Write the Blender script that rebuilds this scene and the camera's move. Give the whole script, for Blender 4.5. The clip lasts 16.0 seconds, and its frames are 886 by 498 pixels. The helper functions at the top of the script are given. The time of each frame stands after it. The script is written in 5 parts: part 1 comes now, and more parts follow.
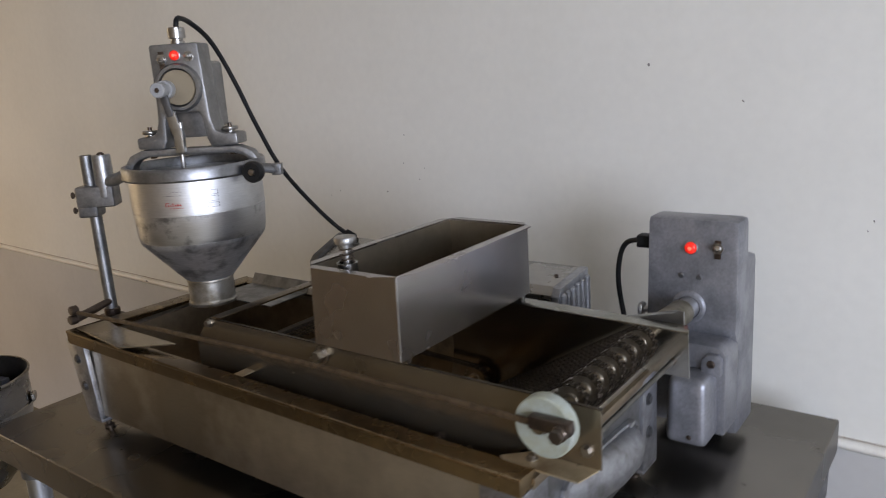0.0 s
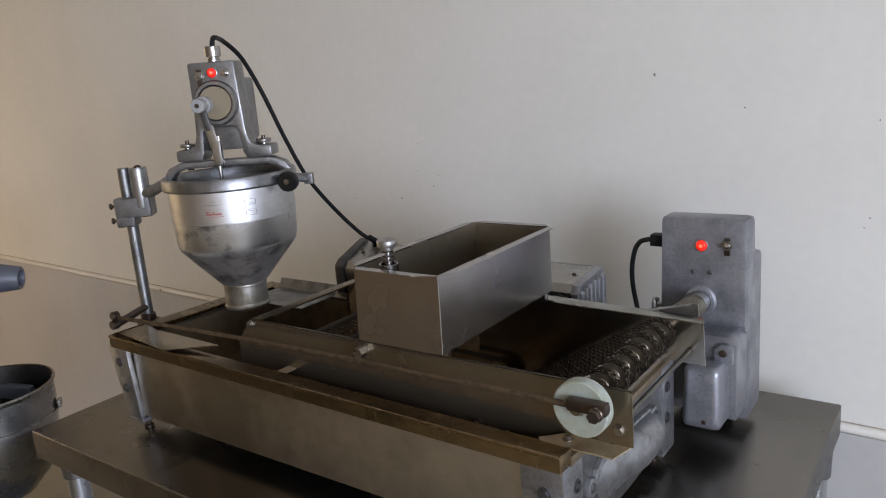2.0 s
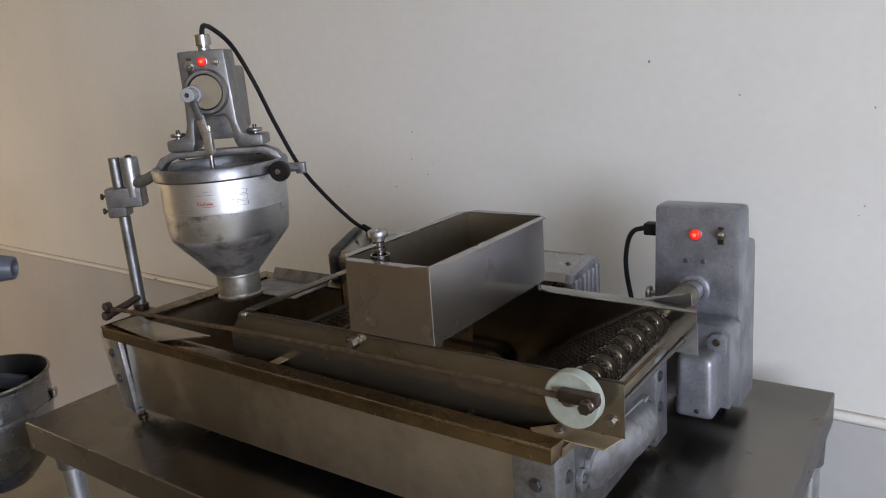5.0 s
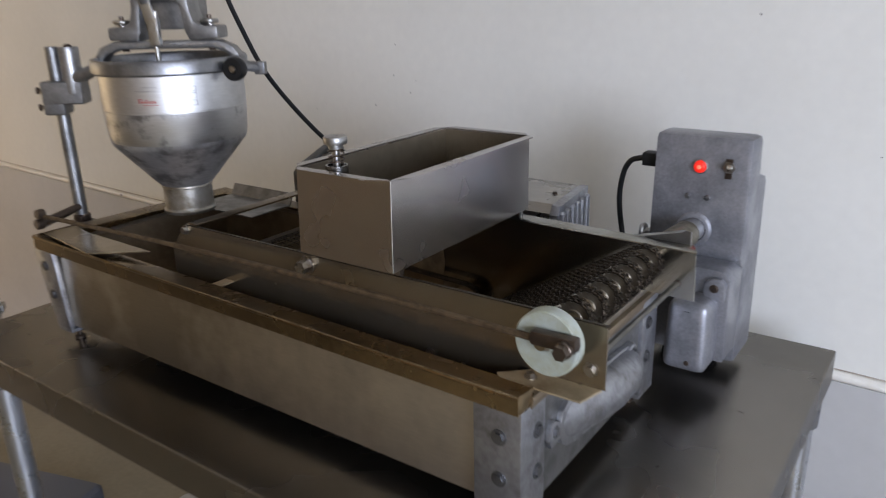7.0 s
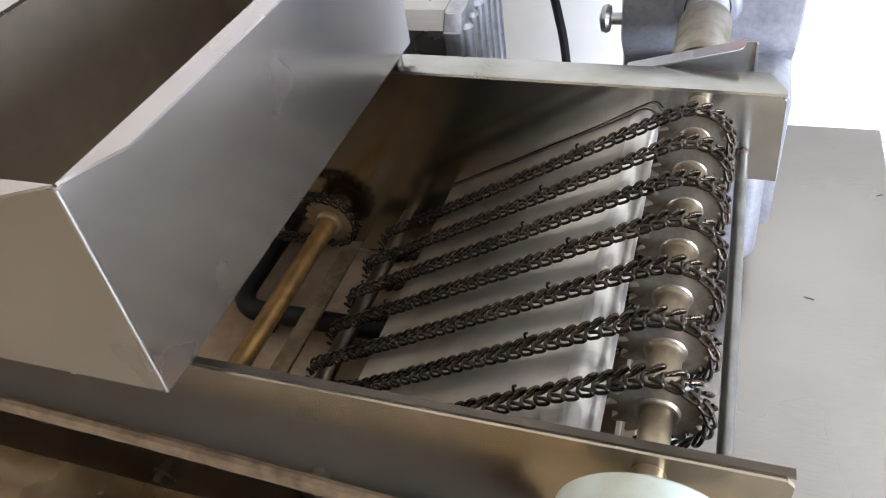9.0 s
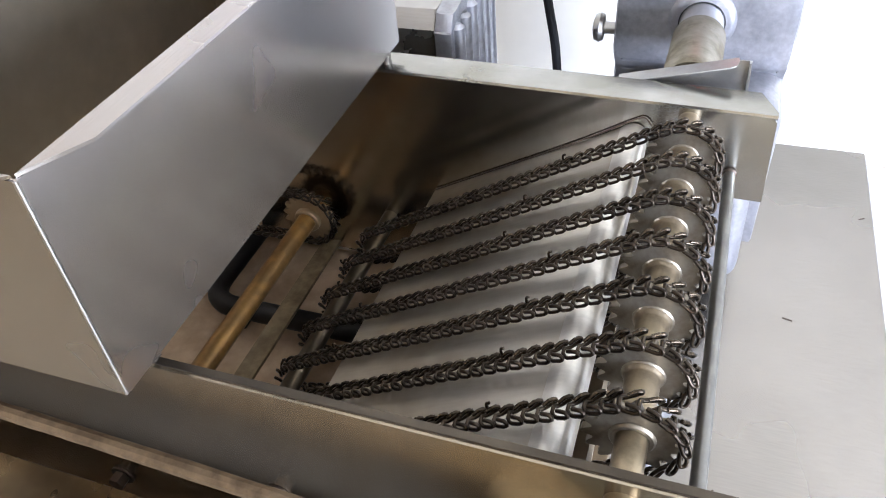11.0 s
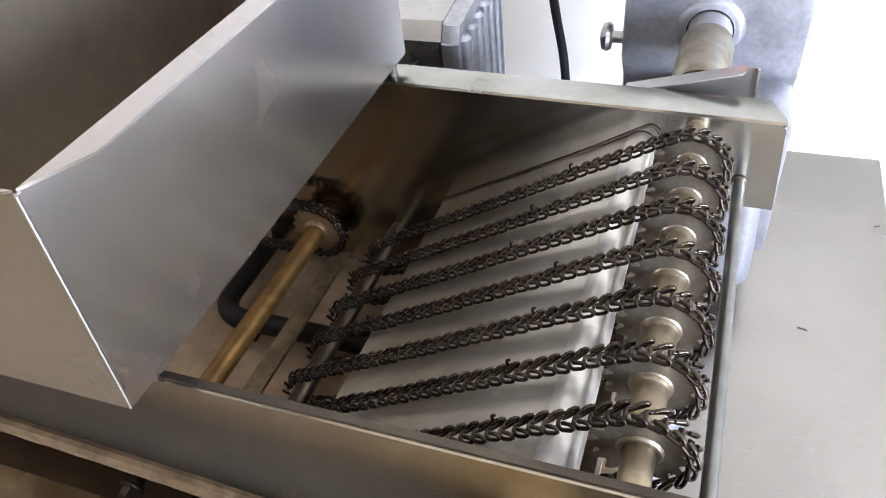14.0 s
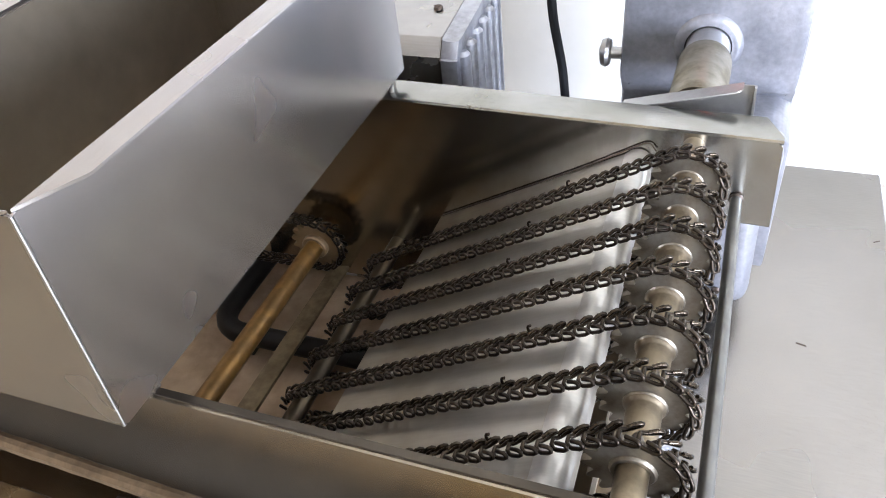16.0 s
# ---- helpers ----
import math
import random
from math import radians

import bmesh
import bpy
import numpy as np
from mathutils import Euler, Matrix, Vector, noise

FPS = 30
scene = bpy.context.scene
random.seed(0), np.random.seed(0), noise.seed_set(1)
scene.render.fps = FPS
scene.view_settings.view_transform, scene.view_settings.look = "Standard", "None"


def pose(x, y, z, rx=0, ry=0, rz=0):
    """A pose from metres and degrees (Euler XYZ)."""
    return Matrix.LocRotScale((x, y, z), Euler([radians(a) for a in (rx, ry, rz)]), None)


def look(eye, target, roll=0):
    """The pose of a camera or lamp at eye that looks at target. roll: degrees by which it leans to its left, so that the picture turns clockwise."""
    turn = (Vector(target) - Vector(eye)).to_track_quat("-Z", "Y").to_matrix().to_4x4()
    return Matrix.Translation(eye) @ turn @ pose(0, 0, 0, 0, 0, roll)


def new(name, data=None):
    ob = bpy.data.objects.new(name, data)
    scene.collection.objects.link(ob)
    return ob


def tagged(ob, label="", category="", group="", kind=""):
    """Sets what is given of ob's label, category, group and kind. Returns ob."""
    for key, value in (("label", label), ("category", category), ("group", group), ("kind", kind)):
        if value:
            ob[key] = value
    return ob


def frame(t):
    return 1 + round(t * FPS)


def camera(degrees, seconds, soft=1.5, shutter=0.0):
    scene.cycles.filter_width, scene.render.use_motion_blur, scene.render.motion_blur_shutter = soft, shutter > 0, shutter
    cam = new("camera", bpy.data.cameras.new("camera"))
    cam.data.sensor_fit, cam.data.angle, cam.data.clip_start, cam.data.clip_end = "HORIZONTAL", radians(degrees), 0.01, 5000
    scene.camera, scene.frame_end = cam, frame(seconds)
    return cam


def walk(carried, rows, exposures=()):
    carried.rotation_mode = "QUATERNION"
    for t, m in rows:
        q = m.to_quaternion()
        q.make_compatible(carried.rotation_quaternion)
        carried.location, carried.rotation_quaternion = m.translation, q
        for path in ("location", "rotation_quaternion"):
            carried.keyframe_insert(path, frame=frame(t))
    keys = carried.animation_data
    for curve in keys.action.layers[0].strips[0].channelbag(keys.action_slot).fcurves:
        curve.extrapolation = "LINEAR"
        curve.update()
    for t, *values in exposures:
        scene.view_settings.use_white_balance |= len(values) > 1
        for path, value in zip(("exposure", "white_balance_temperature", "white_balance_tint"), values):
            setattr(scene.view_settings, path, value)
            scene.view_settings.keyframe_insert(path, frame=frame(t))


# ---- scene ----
cam = camera(61.3, 16.0, 1.0, 0.8)
PATH = [
    (0, (0.546, -0.627, 0.597), (-0.629, 0.921, 0.123), -3.7),
    (0.5, (0.511, -0.699, 0.603), (-0.614, 0.88, 0.11), -4.3),
    (1, (0.523, -0.722, 0.604), (-0.609, 0.859, 0.135), -4.0),
    (1.5, (0.532, -0.719, 0.61), (-0.611, 0.855, 0.142), -4.3),
    (2, (0.543, -0.722, 0.612), (-0.612, 0.845, 0.153), -4.5),
    (2.5, (0.551, -0.725, 0.615), (-0.625, 0.831, 0.172), -4.8),
    (3, (0.554, -0.721, 0.612), (-0.598, 0.849, 0.157), -4.6),
    (3.5, (0.552, -0.717, 0.613), (-0.591, 0.858, 0.154), -4.5),
    (4, (0.551, -0.716, 0.612), (-0.58, 0.874, 0.17), -4.2),
    (4.2, (0.549, -0.715, 0.616), (-0.581, 0.872, 0.164), -4.1),
    (6.5, (0.543, -0.67, 0.597), (-0.651, 0.844, 0.065), -5.5),
    (6.8, (0.525, -0.63, 0.565), (-0.61, 0.911, -0.016), -2.2),
    (7, (0.496, -0.596, 0.552), (-0.611, 0.938, -0.097), -1.4),
    (7.3, (0.404, -0.532, 0.547), (-0.575, 1.087, -0.103), -2.5),
    (7.5, (0.365, -0.492, 0.542), (-0.478, 1.143, -0.244), -2.8),
    (7.7, (0.335, -0.442, 0.536), (-0.378, 1.183, -0.386), -3.9),
    (8, (0.312, -0.355, 0.525), (-0.423, 1.184, -0.521), -6.7),
    (8.2, (0.296, -0.275, 0.538), (-0.465, 1.178, -0.606), -7.4),
    (8.5, (0.272, -0.216, 0.52), (-0.517, 1.211, -0.638), -6.7),
    (8.7, (0.242, -0.179, 0.511), (-0.492, 1.214, -0.722), -7.4),
    (9, (0.199, -0.141, 0.496), (-0.427, 1.221, -0.828), -10.1),
    (11.3, (0.196, -0.125, 0.493), (-0.381, 1.246, -0.845), -5.9),
    (11.5, (0.196, -0.122, 0.491), (-0.395, 1.237, -0.852), -6.6),
    (12, (0.196, -0.123, 0.491), (-0.392, 1.243, -0.846), -6.4),
    (12.5, (0.196, -0.123, 0.492), (-0.399, 1.248, -0.838), -6.7),
    (13, (0.197, -0.124, 0.49), (-0.407, 1.247, -0.835), -6.9),
    (13.5, (0.198, -0.125, 0.492), (-0.416, 1.25, -0.824), -7.2),
    (14, (0.2, -0.127, 0.492), (-0.419, 1.251, -0.819), -7.4),
    (14.5, (0.203, -0.126, 0.493), (-0.425, 1.251, -0.815), -7.4),
    (15, (0.204, -0.125, 0.494), (-0.428, 1.259, -0.803), -7.4),
    (15.5, (0.204, -0.122, 0.496), (-0.437, 1.257, -0.803), -7.5),
    (16, (0.203, -0.124, 0.495), (-0.427, 1.268, -0.795), -7.3),
]
# Exposure in stops, white balance in kelvin and tint.
EXPOSURES = [(t, stops, kelvin, 28.5) for t, stops, kelvin in (
    (0.0, 0.62, 6950), (1.5, 0.66, 6950), (4.2, 0.68, 6930), (6.5, 0.58, 6850), (7.0, 0.80, 6780), (7.5, 1.05, 6850), (8.0, 1.26, 6920),
    (8.5, 1.72, 6850), (9.0, 2.48, 6620), (11.3, 2.72, 6560), (16.0, 2.70, 6560))]
walk(cam, [(t, look(eye, target, roll)) for t, eye, target, roll in PATH], EXPOSURES)

# ---------------------------------------------------------------- light
# Room axes turn a little against the table: x along the back wall, y into it.
ROOM = pose(0, 0.737, 0, 0, 0, -2.2)
FLOOR, CEIL = -0.90, 1.75

world = bpy.data.worlds.new("world")
scene.world = world
world.use_nodes = True
wn = world.node_tree.nodes
sky = wn.new("ShaderNodeTexSky")
sky.sky_type = "NISHITA"
sky.sun_disc = False
sky.sun_elevation, sky.sun_rotation = radians(38), radians(200)
wn["Background"].inputs["Strength"].default_value = 0.12
world.node_tree.links.new(sky.outputs[0], wn["Background"].inputs["Color"])


def area(name, m, sx, sy, power, colour):
    lamp = bpy.data.lights.new(name, "AREA")
    lamp.shape, lamp.size, lamp.size_y, lamp.energy, lamp.color = "RECTANGLE", sx, sy, power, colour
    ob = new(name, lamp)
    ob.matrix_world = m
    return ob


# Daylight in the opening of the window wall, and an added warm fill lamp in the far side wall.
area("window_daylight", ROOM @ look((3.32, -2.65, 0.66), (0, -1.7, 0.30)), 2.0, 1.4, 105, (0.63, 0.82, 1.0))
area("west_fill_light", ROOM @ look((-4.22, -1.5, 0.15), (0, -0.9, 0.2)), 1.3, 1.9, 9.5, (1.0, 0.80, 0.40))

# ---------------------------------------------------------------- materials


def mat(name, base, rough=0.5, metal=0.0, tint=None, tint_scale=6.0, tint_lo=0.45, tint_hi=0.7, grain=0.06, grain_scale=120.0,
        stretch=(1, 1, 1), bump=0.1, rough_var=0.1, coat=0.0, emit=None, spec=0.5, random=0.0, zone=None, edge=1.0, detail=6.0, spun=0.0):
    """A surface with large stains (tint), fine grain and relief, in object space."""
    m = bpy.data.materials.new(name)
    m.use_nodes = True
    t = m.node_tree
    n, l = t.nodes, t.links
    b = n["Principled BSDF"]
    co = n.new("ShaderNodeTexCoord")
    mp = n.new("ShaderNodeMapping")
    mp.inputs["Scale"].default_value = stretch
    l.new(co.outputs["Object"], mp.inputs["Vector"])
    big = n.new("ShaderNodeTexNoise")
    big.inputs["Scale"].default_value, big.inputs["Detail"].default_value, big.inputs["Roughness"].default_value = tint_scale, detail, 0.62
    l.new(co.outputs["Object"], big.inputs["Vector"])
    ramp = n.new("ShaderNodeMapRange")
    ramp.inputs["From Min"].default_value, ramp.inputs["From Max"].default_value = tint_lo, tint_hi
    if zone:  # a tinted stretch along x: (from, to, how far the noise frays it)
        sep = n.new("ShaderNodeSeparateXYZ")
        l.new(co.outputs["Object"], sep.inputs[0])
        zr = n.new("ShaderNodeMapRange")
        zr.inputs["From Min"].default_value, zr.inputs["From Max"].default_value = zone[0], zone[1]
        zr.inputs["To Min"].default_value, zr.inputs["To Max"].default_value = zone[2], -zone[2]
        l.new(sep.outputs["X"], zr.inputs["Value"])
        za = n.new("ShaderNodeMath")
        l.new(zr.outputs["Result"], za.inputs[0])
        l.new(big.outputs["Fac"], za.inputs[1])
        l.new(za.outputs["Value"], ramp.inputs["Value"])
    else:
        l.new(big.outputs["Fac"], ramp.inputs["Value"])
    fine = n.new("ShaderNodeTexNoise")
    fine.inputs["Scale"].default_value, fine.inputs["Detail"].default_value = grain_scale, 4
    l.new(mp.outputs["Vector"], fine.inputs["Vector"])
    mix = n.new("ShaderNodeMix")
    mix.data_type = "RGBA"
    mix.inputs["A"].default_value = (*base, 1)
    mix.inputs["B"].default_value = (*(tint or base), 1)
    l.new(ramp.outputs["Result"], mix.inputs["Factor"])
    hsv = n.new("ShaderNodeHueSaturation")
    l.new(mix.outputs["Result"], hsv.inputs["Color"])
    val = n.new("ShaderNodeMapRange")
    val.inputs["To Min"].default_value, val.inputs["To Max"].default_value = 1 - 2.2 * grain, 1 + 2.2 * grain
    l.new(fine.outputs["Fac"], val.inputs["Value"])
    last = val.outputs["Result"]
    if random:
        info = n.new("ShaderNodeObjectInfo")
        rr = n.new("ShaderNodeMapRange")
        rr.inputs["To Min"].default_value, rr.inputs["To Max"].default_value = 1 - random, 1 + random
        l.new(info.outputs["Random"], rr.inputs["Value"])
        mul = n.new("ShaderNodeMath")
        mul.operation = "MULTIPLY"
        l.new(last, mul.inputs[0])
        l.new(rr.outputs["Result"], mul.inputs[1])
        last = mul.outputs["Value"]
    l.new(last, hsv.inputs["Value"])
    l.new(hsv.outputs["Color"], b.inputs["Base Color"])
    rv = n.new("ShaderNodeMapRange")
    rv.inputs["From Min"].default_value, rv.inputs["From Max"].default_value = 0.0, 1.0
    rv.inputs["To Min"].default_value, rv.inputs["To Max"].default_value = max(0.03, rough - 2 * rough_var), min(1, rough + 2 * rough_var)
    l.new(big.outputs["Fac"], rv.inputs["Value"])
    l.new(rv.outputs["Result"], b.inputs["Roughness"])
    b.inputs["Metallic"].default_value = metal
    b.inputs["Coat Weight"].default_value = coat
    b.inputs["Specular IOR Level"].default_value = spec
    b.inputs["Specular Tint"].default_value = (edge, edge, edge, 1)
    if spun:  # turned round its upright axis
        tg = n.new("ShaderNodeTangent")
        tg.direction_type, tg.axis = "RADIAL", "Z"
        l.new(tg.outputs["Tangent"], b.inputs["Tangent"])
        b.inputs["Anisotropic"].default_value = spun
    if bump:
        bp = n.new("ShaderNodeBump")
        bp.inputs["Strength"].default_value, bp.inputs["Distance"].default_value = bump, 0.0006
        l.new(fine.outputs["Fac"], bp.inputs["Height"])
        l.new(bp.outputs["Normal"], b.inputs["Normal"])
    if emit:
        b.inputs["Emission Color"].default_value = (*emit[0], 1)
        b.inputs["Emission Strength"].default_value = emit[1]
    return m


STEEL = mat("brushed_stainless", (0.40, 0.39, 0.37), 0.27, 1, (0.33, 0.31, 0.285), 5, 0.3, 0.8, grain=0.05, grain_scale=60, stretch=(1, 1, 14), bump=0.10, rough_var=0.04)
STEEL_BOX = mat("box_stainless", (0.44, 0.43, 0.415), 0.26, 1, (0.37, 0.325, 0.31), 13, 0.1, 0.9, grain=0.05, grain_scale=60, stretch=(14, 1, 1), bump=0.08, rough_var=0.03, detail=2.0)
# Darker brown tint at the left end gives way to the paler base rightwards.
TANK = mat("oily_stainless", (0.61, 0.55, 0.46), 0.40, 1, (0.25, 0.213, 0.163), 6, 0.3, 0.75, grain=0.06, grain_scale=70, stretch=(1, 1, 12), bump=0.12, rough_var=0.06, detail=4.0, zone=(-0.45, 0.10, 0.20))
FRONT = mat("browned_front_plate", (0.35, 0.295, 0.22), 0.25, 0.92, (0.235, 0.185, 0.12), 8, 0.3, 0.75, grain=0.06, grain_scale=70, stretch=(12, 1, 1), bump=0.12, rough_var=0.06, detail=4.0, spec=0.15)
RIM = mat("oil_stained_rim", (0.44, 0.32, 0.18), 0.27, 1, (0.14, 0.103, 0.063), 10, 0.34, 0.74, grain=0.08, grain_scale=90, bump=0.15, rough_var=0.10, detail=4.0, zone=(-0.12, 0.30, 0.18))
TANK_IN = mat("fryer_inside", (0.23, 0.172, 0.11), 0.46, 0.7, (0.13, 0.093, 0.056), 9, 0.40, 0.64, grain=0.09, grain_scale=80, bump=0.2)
TANK_FLOOR = mat("fryer_bottom", (0.50, 0.37, 0.25), 0.55, 0.55, (0.30, 0.20, 0.12), 16, 0.45, 0.7, grain=0.08, grain_scale=90, bump=0.25)
TABLE = mat("table_stainless", (0.29, 0.268, 0.238), 0.27, 1, (0.21, 0.193, 0.172), 4, 0.3, 0.8, grain=0.05, grain_scale=60, stretch=(1, 12, 1), bump=0.06, rough_var=0.05, edge=0.6, detail=3.0)
CAST = mat("cast_aluminium", (0.27, 0.272, 0.278), 0.38, 0.95, (0.12, 0.12, 0.12), 16, 0.42, 0.68, grain=0.10, grain_scale=220, bump=0.35, rough_var=0.08)
CAST_OLD = mat("cast_aluminium_worn", (0.37, 0.376, 0.395), 0.43, 0.95, (0.22, 0.215, 0.21), 26, 0.46, 0.66, grain=0.10, grain_scale=200, bump=0.4, rough_var=0.14)
CAST_HOUSE = mat("housing_aluminium", (0.28, 0.282, 0.30), 0.42, 0.62, (0.15, 0.153, 0.166), 16, 0.40, 0.70, grain=0.12, grain_scale=240, bump=0.35, rough_var=0.08)
SPUN = mat("spun_aluminium", (0.53, 0.53, 0.525), 0.34, 1, (0.38, 0.37, 0.35), 13, 0.42, 0.72, grain=0.08, grain_scale=50, stretch=(1, 1, 16), bump=0.14, rough_var=0.08, spun=0.65)
SPUN_WORN = mat("worn_cone_aluminium", (0.53, 0.53, 0.53), 0.38, 0.85, (0.24, 0.235, 0.23), 24, 0.46, 0.62, grain=0.12, grain_scale=70, stretch=(1, 1, 5), bump=0.25, rough_var=0.10, spun=0.5)
NECKM = mat("stained_neck_aluminium", (0.36, 0.34, 0.30), 0.42, 0.85, (0.17, 0.145, 0.105), 34, 0.42, 0.66, grain=0.10, grain_scale=70, bump=0.2, rough_var=0.08)
BROWNED = mat("baked_oil_film", (0.30, 0.205, 0.11), 0.45, 0.45, (0.13, 0.085, 0.045), 14, 0.40, 0.64, grain=0.10, grain_scale=120, bump=0.3)
CRUST = mat("burnt_oil_crust", (0.030, 0.022, 0.015), 0.7, 0, (0.05, 0.034, 0.02), 60, grain=0.15, bump=0.4, spec=0.15)
POSTM = mat("dull_aluminium", (0.25, 0.25, 0.248), 0.42, 0.95, (0.13, 0.13, 0.125), 26, grain=0.08, bump=0.12)
SLIDEM = mat("scuffed_slide", (0.49, 0.455, 0.39), 0.40, 1, (0.30, 0.26, 0.20), 10, 0.36, 0.68, grain=0.05, grain_scale=60, stretch=(1, 9, 1), bump=0.12, rough_var=0.08, detail=4.0)
BRASSY = mat("yellowed_flange", (0.56, 0.45, 0.29), 0.34, 0.65, (0.30, 0.22, 0.13), 30, 0.45, 0.7, grain=0.06, bump=0.1)
CHROME = mat("dulled_chrome", (0.42, 0.41, 0.39), 0.30, 1, (0.30, 0.285, 0.26), 30, 0.4, 0.7, grain=0.05, bump=0.05, rough_var=0.08)
BOLT = mat("bolt_steel", (0.40, 0.38, 0.35), 0.32, 1, (0.22, 0.17, 0.12), 60, 0.45, 0.65, grain=0.06, bump=0.1)
GREASY = mat("greasy_dark_steel", (0.10, 0.076, 0.058), 0.36, 0.85, (0.07, 0.05, 0.04), 30, 0.4, 0.65, grain=0.1, grain_scale=160, bump=0.3)
RODM = mat("stained_push_rod", (0.12, 0.082, 0.048), 0.52, 0.55, (0.07, 0.046, 0.026), 90, 0.40, 0.64, grain=0.12, grain_scale=320, bump=0.5, spec=0.15)
FOLDARK = mat("dark_oily_fold", (0.085, 0.070, 0.052), 0.45, 0.9, (0.05, 0.04, 0.03), 30, grain=0.1, bump=0.2, spec=0.2)
CHAIN = mat("oily_chain_steel", (0.060, 0.046, 0.032), 0.31, 1, (0.030, 0.023, 0.018), 120, 0.4, 0.65, grain=0.08, bump=0.1, random=0.35)
SPROCKET = mat("greasy_sprocket", (0.20, 0.172, 0.13), 0.38, 0.8, (0.085, 0.064, 0.042), 60, 0.44, 0.66, grain=0.1, bump=0.25)
BRASS = mat("bronze_hub", (0.27, 0.215, 0.14), 0.38, 0.9, (0.15, 0.115, 0.075), 70, 0.42, 0.68, grain=0.08, bump=0.15, rough_var=0.10)
RUSTY = mat("browned_rod", (0.28, 0.145, 0.038), 0.46, 0.6, (0.16, 0.085, 0.026), 45, 0.42, 0.66, grain=0.12, bump=0.3)
NYLON = mat("pale_nylon", (0.33, 0.355, 0.31), 0.45, 0, (0.27, 0.275, 0.185), 45, 0.42, 0.7, grain=0.04, bump=0.12, spec=0.4)
TAN = mat("tan_fibre_disc", (0.25, 0.20, 0.132), 0.5, 0, (0.20, 0.155, 0.10), 30, grain=0.04, bump=0.1)
WHITE_PLASTIC = mat("white_plastic", (0.29, 0.29, 0.285), 0.45, 0, (0.38, 0.37, 0.35), 50, grain=0.03, bump=0.05)
RUBBER = mat("black_rubber", (0.008, 0.008, 0.0085), 0.5, 0, (0.012, 0.012, 0.012), 40, grain=0.1, bump=0.08, spec=0.2)
ELEMENT = mat("black_heating_element", (0.010, 0.0095, 0.009), 0.5, 0.0, (0.016, 0.014, 0.012), 60, grain=0.1, bump=0.2, spec=0.25)
BLACK_KNOB = mat("black_knob", (0.010, 0.010, 0.010), 0.42, 0, grain=0.05, bump=0.05, spec=0.25)
LED = mat("red_pilot_light", (0.6, 0.02, 0.01), 0.2, 0, grain=0, bump=0, emit=((1.0, 0.03, 0.014), 0.36))
LED_CORE = mat("lit_lamp_core", (0.9, 0.2, 0.1), 0.2, 0, grain=0, bump=0, emit=((1.0, 0.10, 0.06), 0.6))
RED_PRINT = mat("red_print", (0.40, 0.035, 0.03), 0.4, 0.2, (0.42, 0.20, 0.17), 200, 0.52, 0.62, grain=0.1, bump=0)
GREY_PRINT = mat("grey_print", (0.16, 0.16, 0.17), 0.4, 0.3, (0.4, 0.4, 0.4), 120, 0.5, 0.6, grain=0.1, bump=0)
WALL = mat("painted_wall", (0.72, 0.705, 0.645), 0.62, 0, (0.68, 0.665, 0.605), 1.6, 0.42, 0.66, grain=0.02, grain_scale=45, bump=0.25, spec=0.3)
TRIM = mat("painted_trim", (0.75, 0.72, 0.65), 0.5, 0, (0.66, 0.60, 0.50), 5, grain=0.03, bump=0.15)
WALL_LOW = mat("lower_wall_paint", (0.49, 0.48, 0.46), 0.6, 0, (0.455, 0.445, 0.425), 2.0, 0.42, 0.66, grain=0.02, grain_scale=45, bump=0.22, spec=0.3)
TRIM_SHADE = mat("brown_trim_shade", (0.33, 0.27, 0.21), 0.7, 0, (0.5, 0.44, 0.37), 12, 0.45, 0.6, grain=0.05, bump=0)
CEILM = mat("ceiling_paint", (0.78, 0.76, 0.72), 0.8, 0, (0.72, 0.70, 0.65), 1.2, grain=0.03, bump=0.2)
FLOORM = mat("tan_tile_floor", (0.26, 0.225, 0.155), 0.45, 0, (0.205, 0.175, 0.118), 2.5, 0.4, 0.68, grain=0.08, grain_scale=60, bump=0.3)
ROOMPAINT = mat("tan_wall_paint", (0.52, 0.41, 0.275), 0.7, 0, (0.46, 0.36, 0.24), 1.3, grain=0.03, grain_scale=45, bump=0.2)
SPECK = mat("dark_speck", (0.24, 0.22, 0.20), 0.7, 0, grain=0.1, bump=0)
MIXGREY = mat("grey_enamel", (0.095, 0.105, 0.13), 0.38, 0, (0.11, 0.122, 0.145), 9, grain=0.03, bump=0.1)
BOWLM = mat("bowl_steel", (0.34, 0.335, 0.325), 0.26, 1, (0.24, 0.235, 0.23), 12, grain=0.05, grain_scale=40, stretch=(1, 1, 14), bump=0.08)
PLATE = mat("oil_browned_plate", (0.47, 0.465, 0.435), 0.20, 1, (0.37, 0.335, 0.275), 14, 0.40, 0.66, grain=0.06, grain_scale=60, stretch=(12, 1, 1), bump=0.05, rough_var=0.06, zone=(-0.02, 0.20, 0.16), detail=3.0)
LIP = mat("bright_slide_lip", (0.60, 0.57, 0.51), 0.36, 0.9, (0.46, 0.44, 0.40), 40, 0.42, 0.68, grain=0.06, grain_scale=60, stretch=(1, 9, 1), bump=0.12)
BOWL_IN = mat("shaded_bowl_inside", (0.10, 0.098, 0.095), 0.45, 1, (0.07, 0.068, 0.065), 9, grain=0.06, bump=0.08)
KNOB = mat("dull_nickel", (0.40, 0.395, 0.38), 0.40, 1, (0.29, 0.28, 0.26), 60, 0.42, 0.68, grain=0.08, bump=0.1)
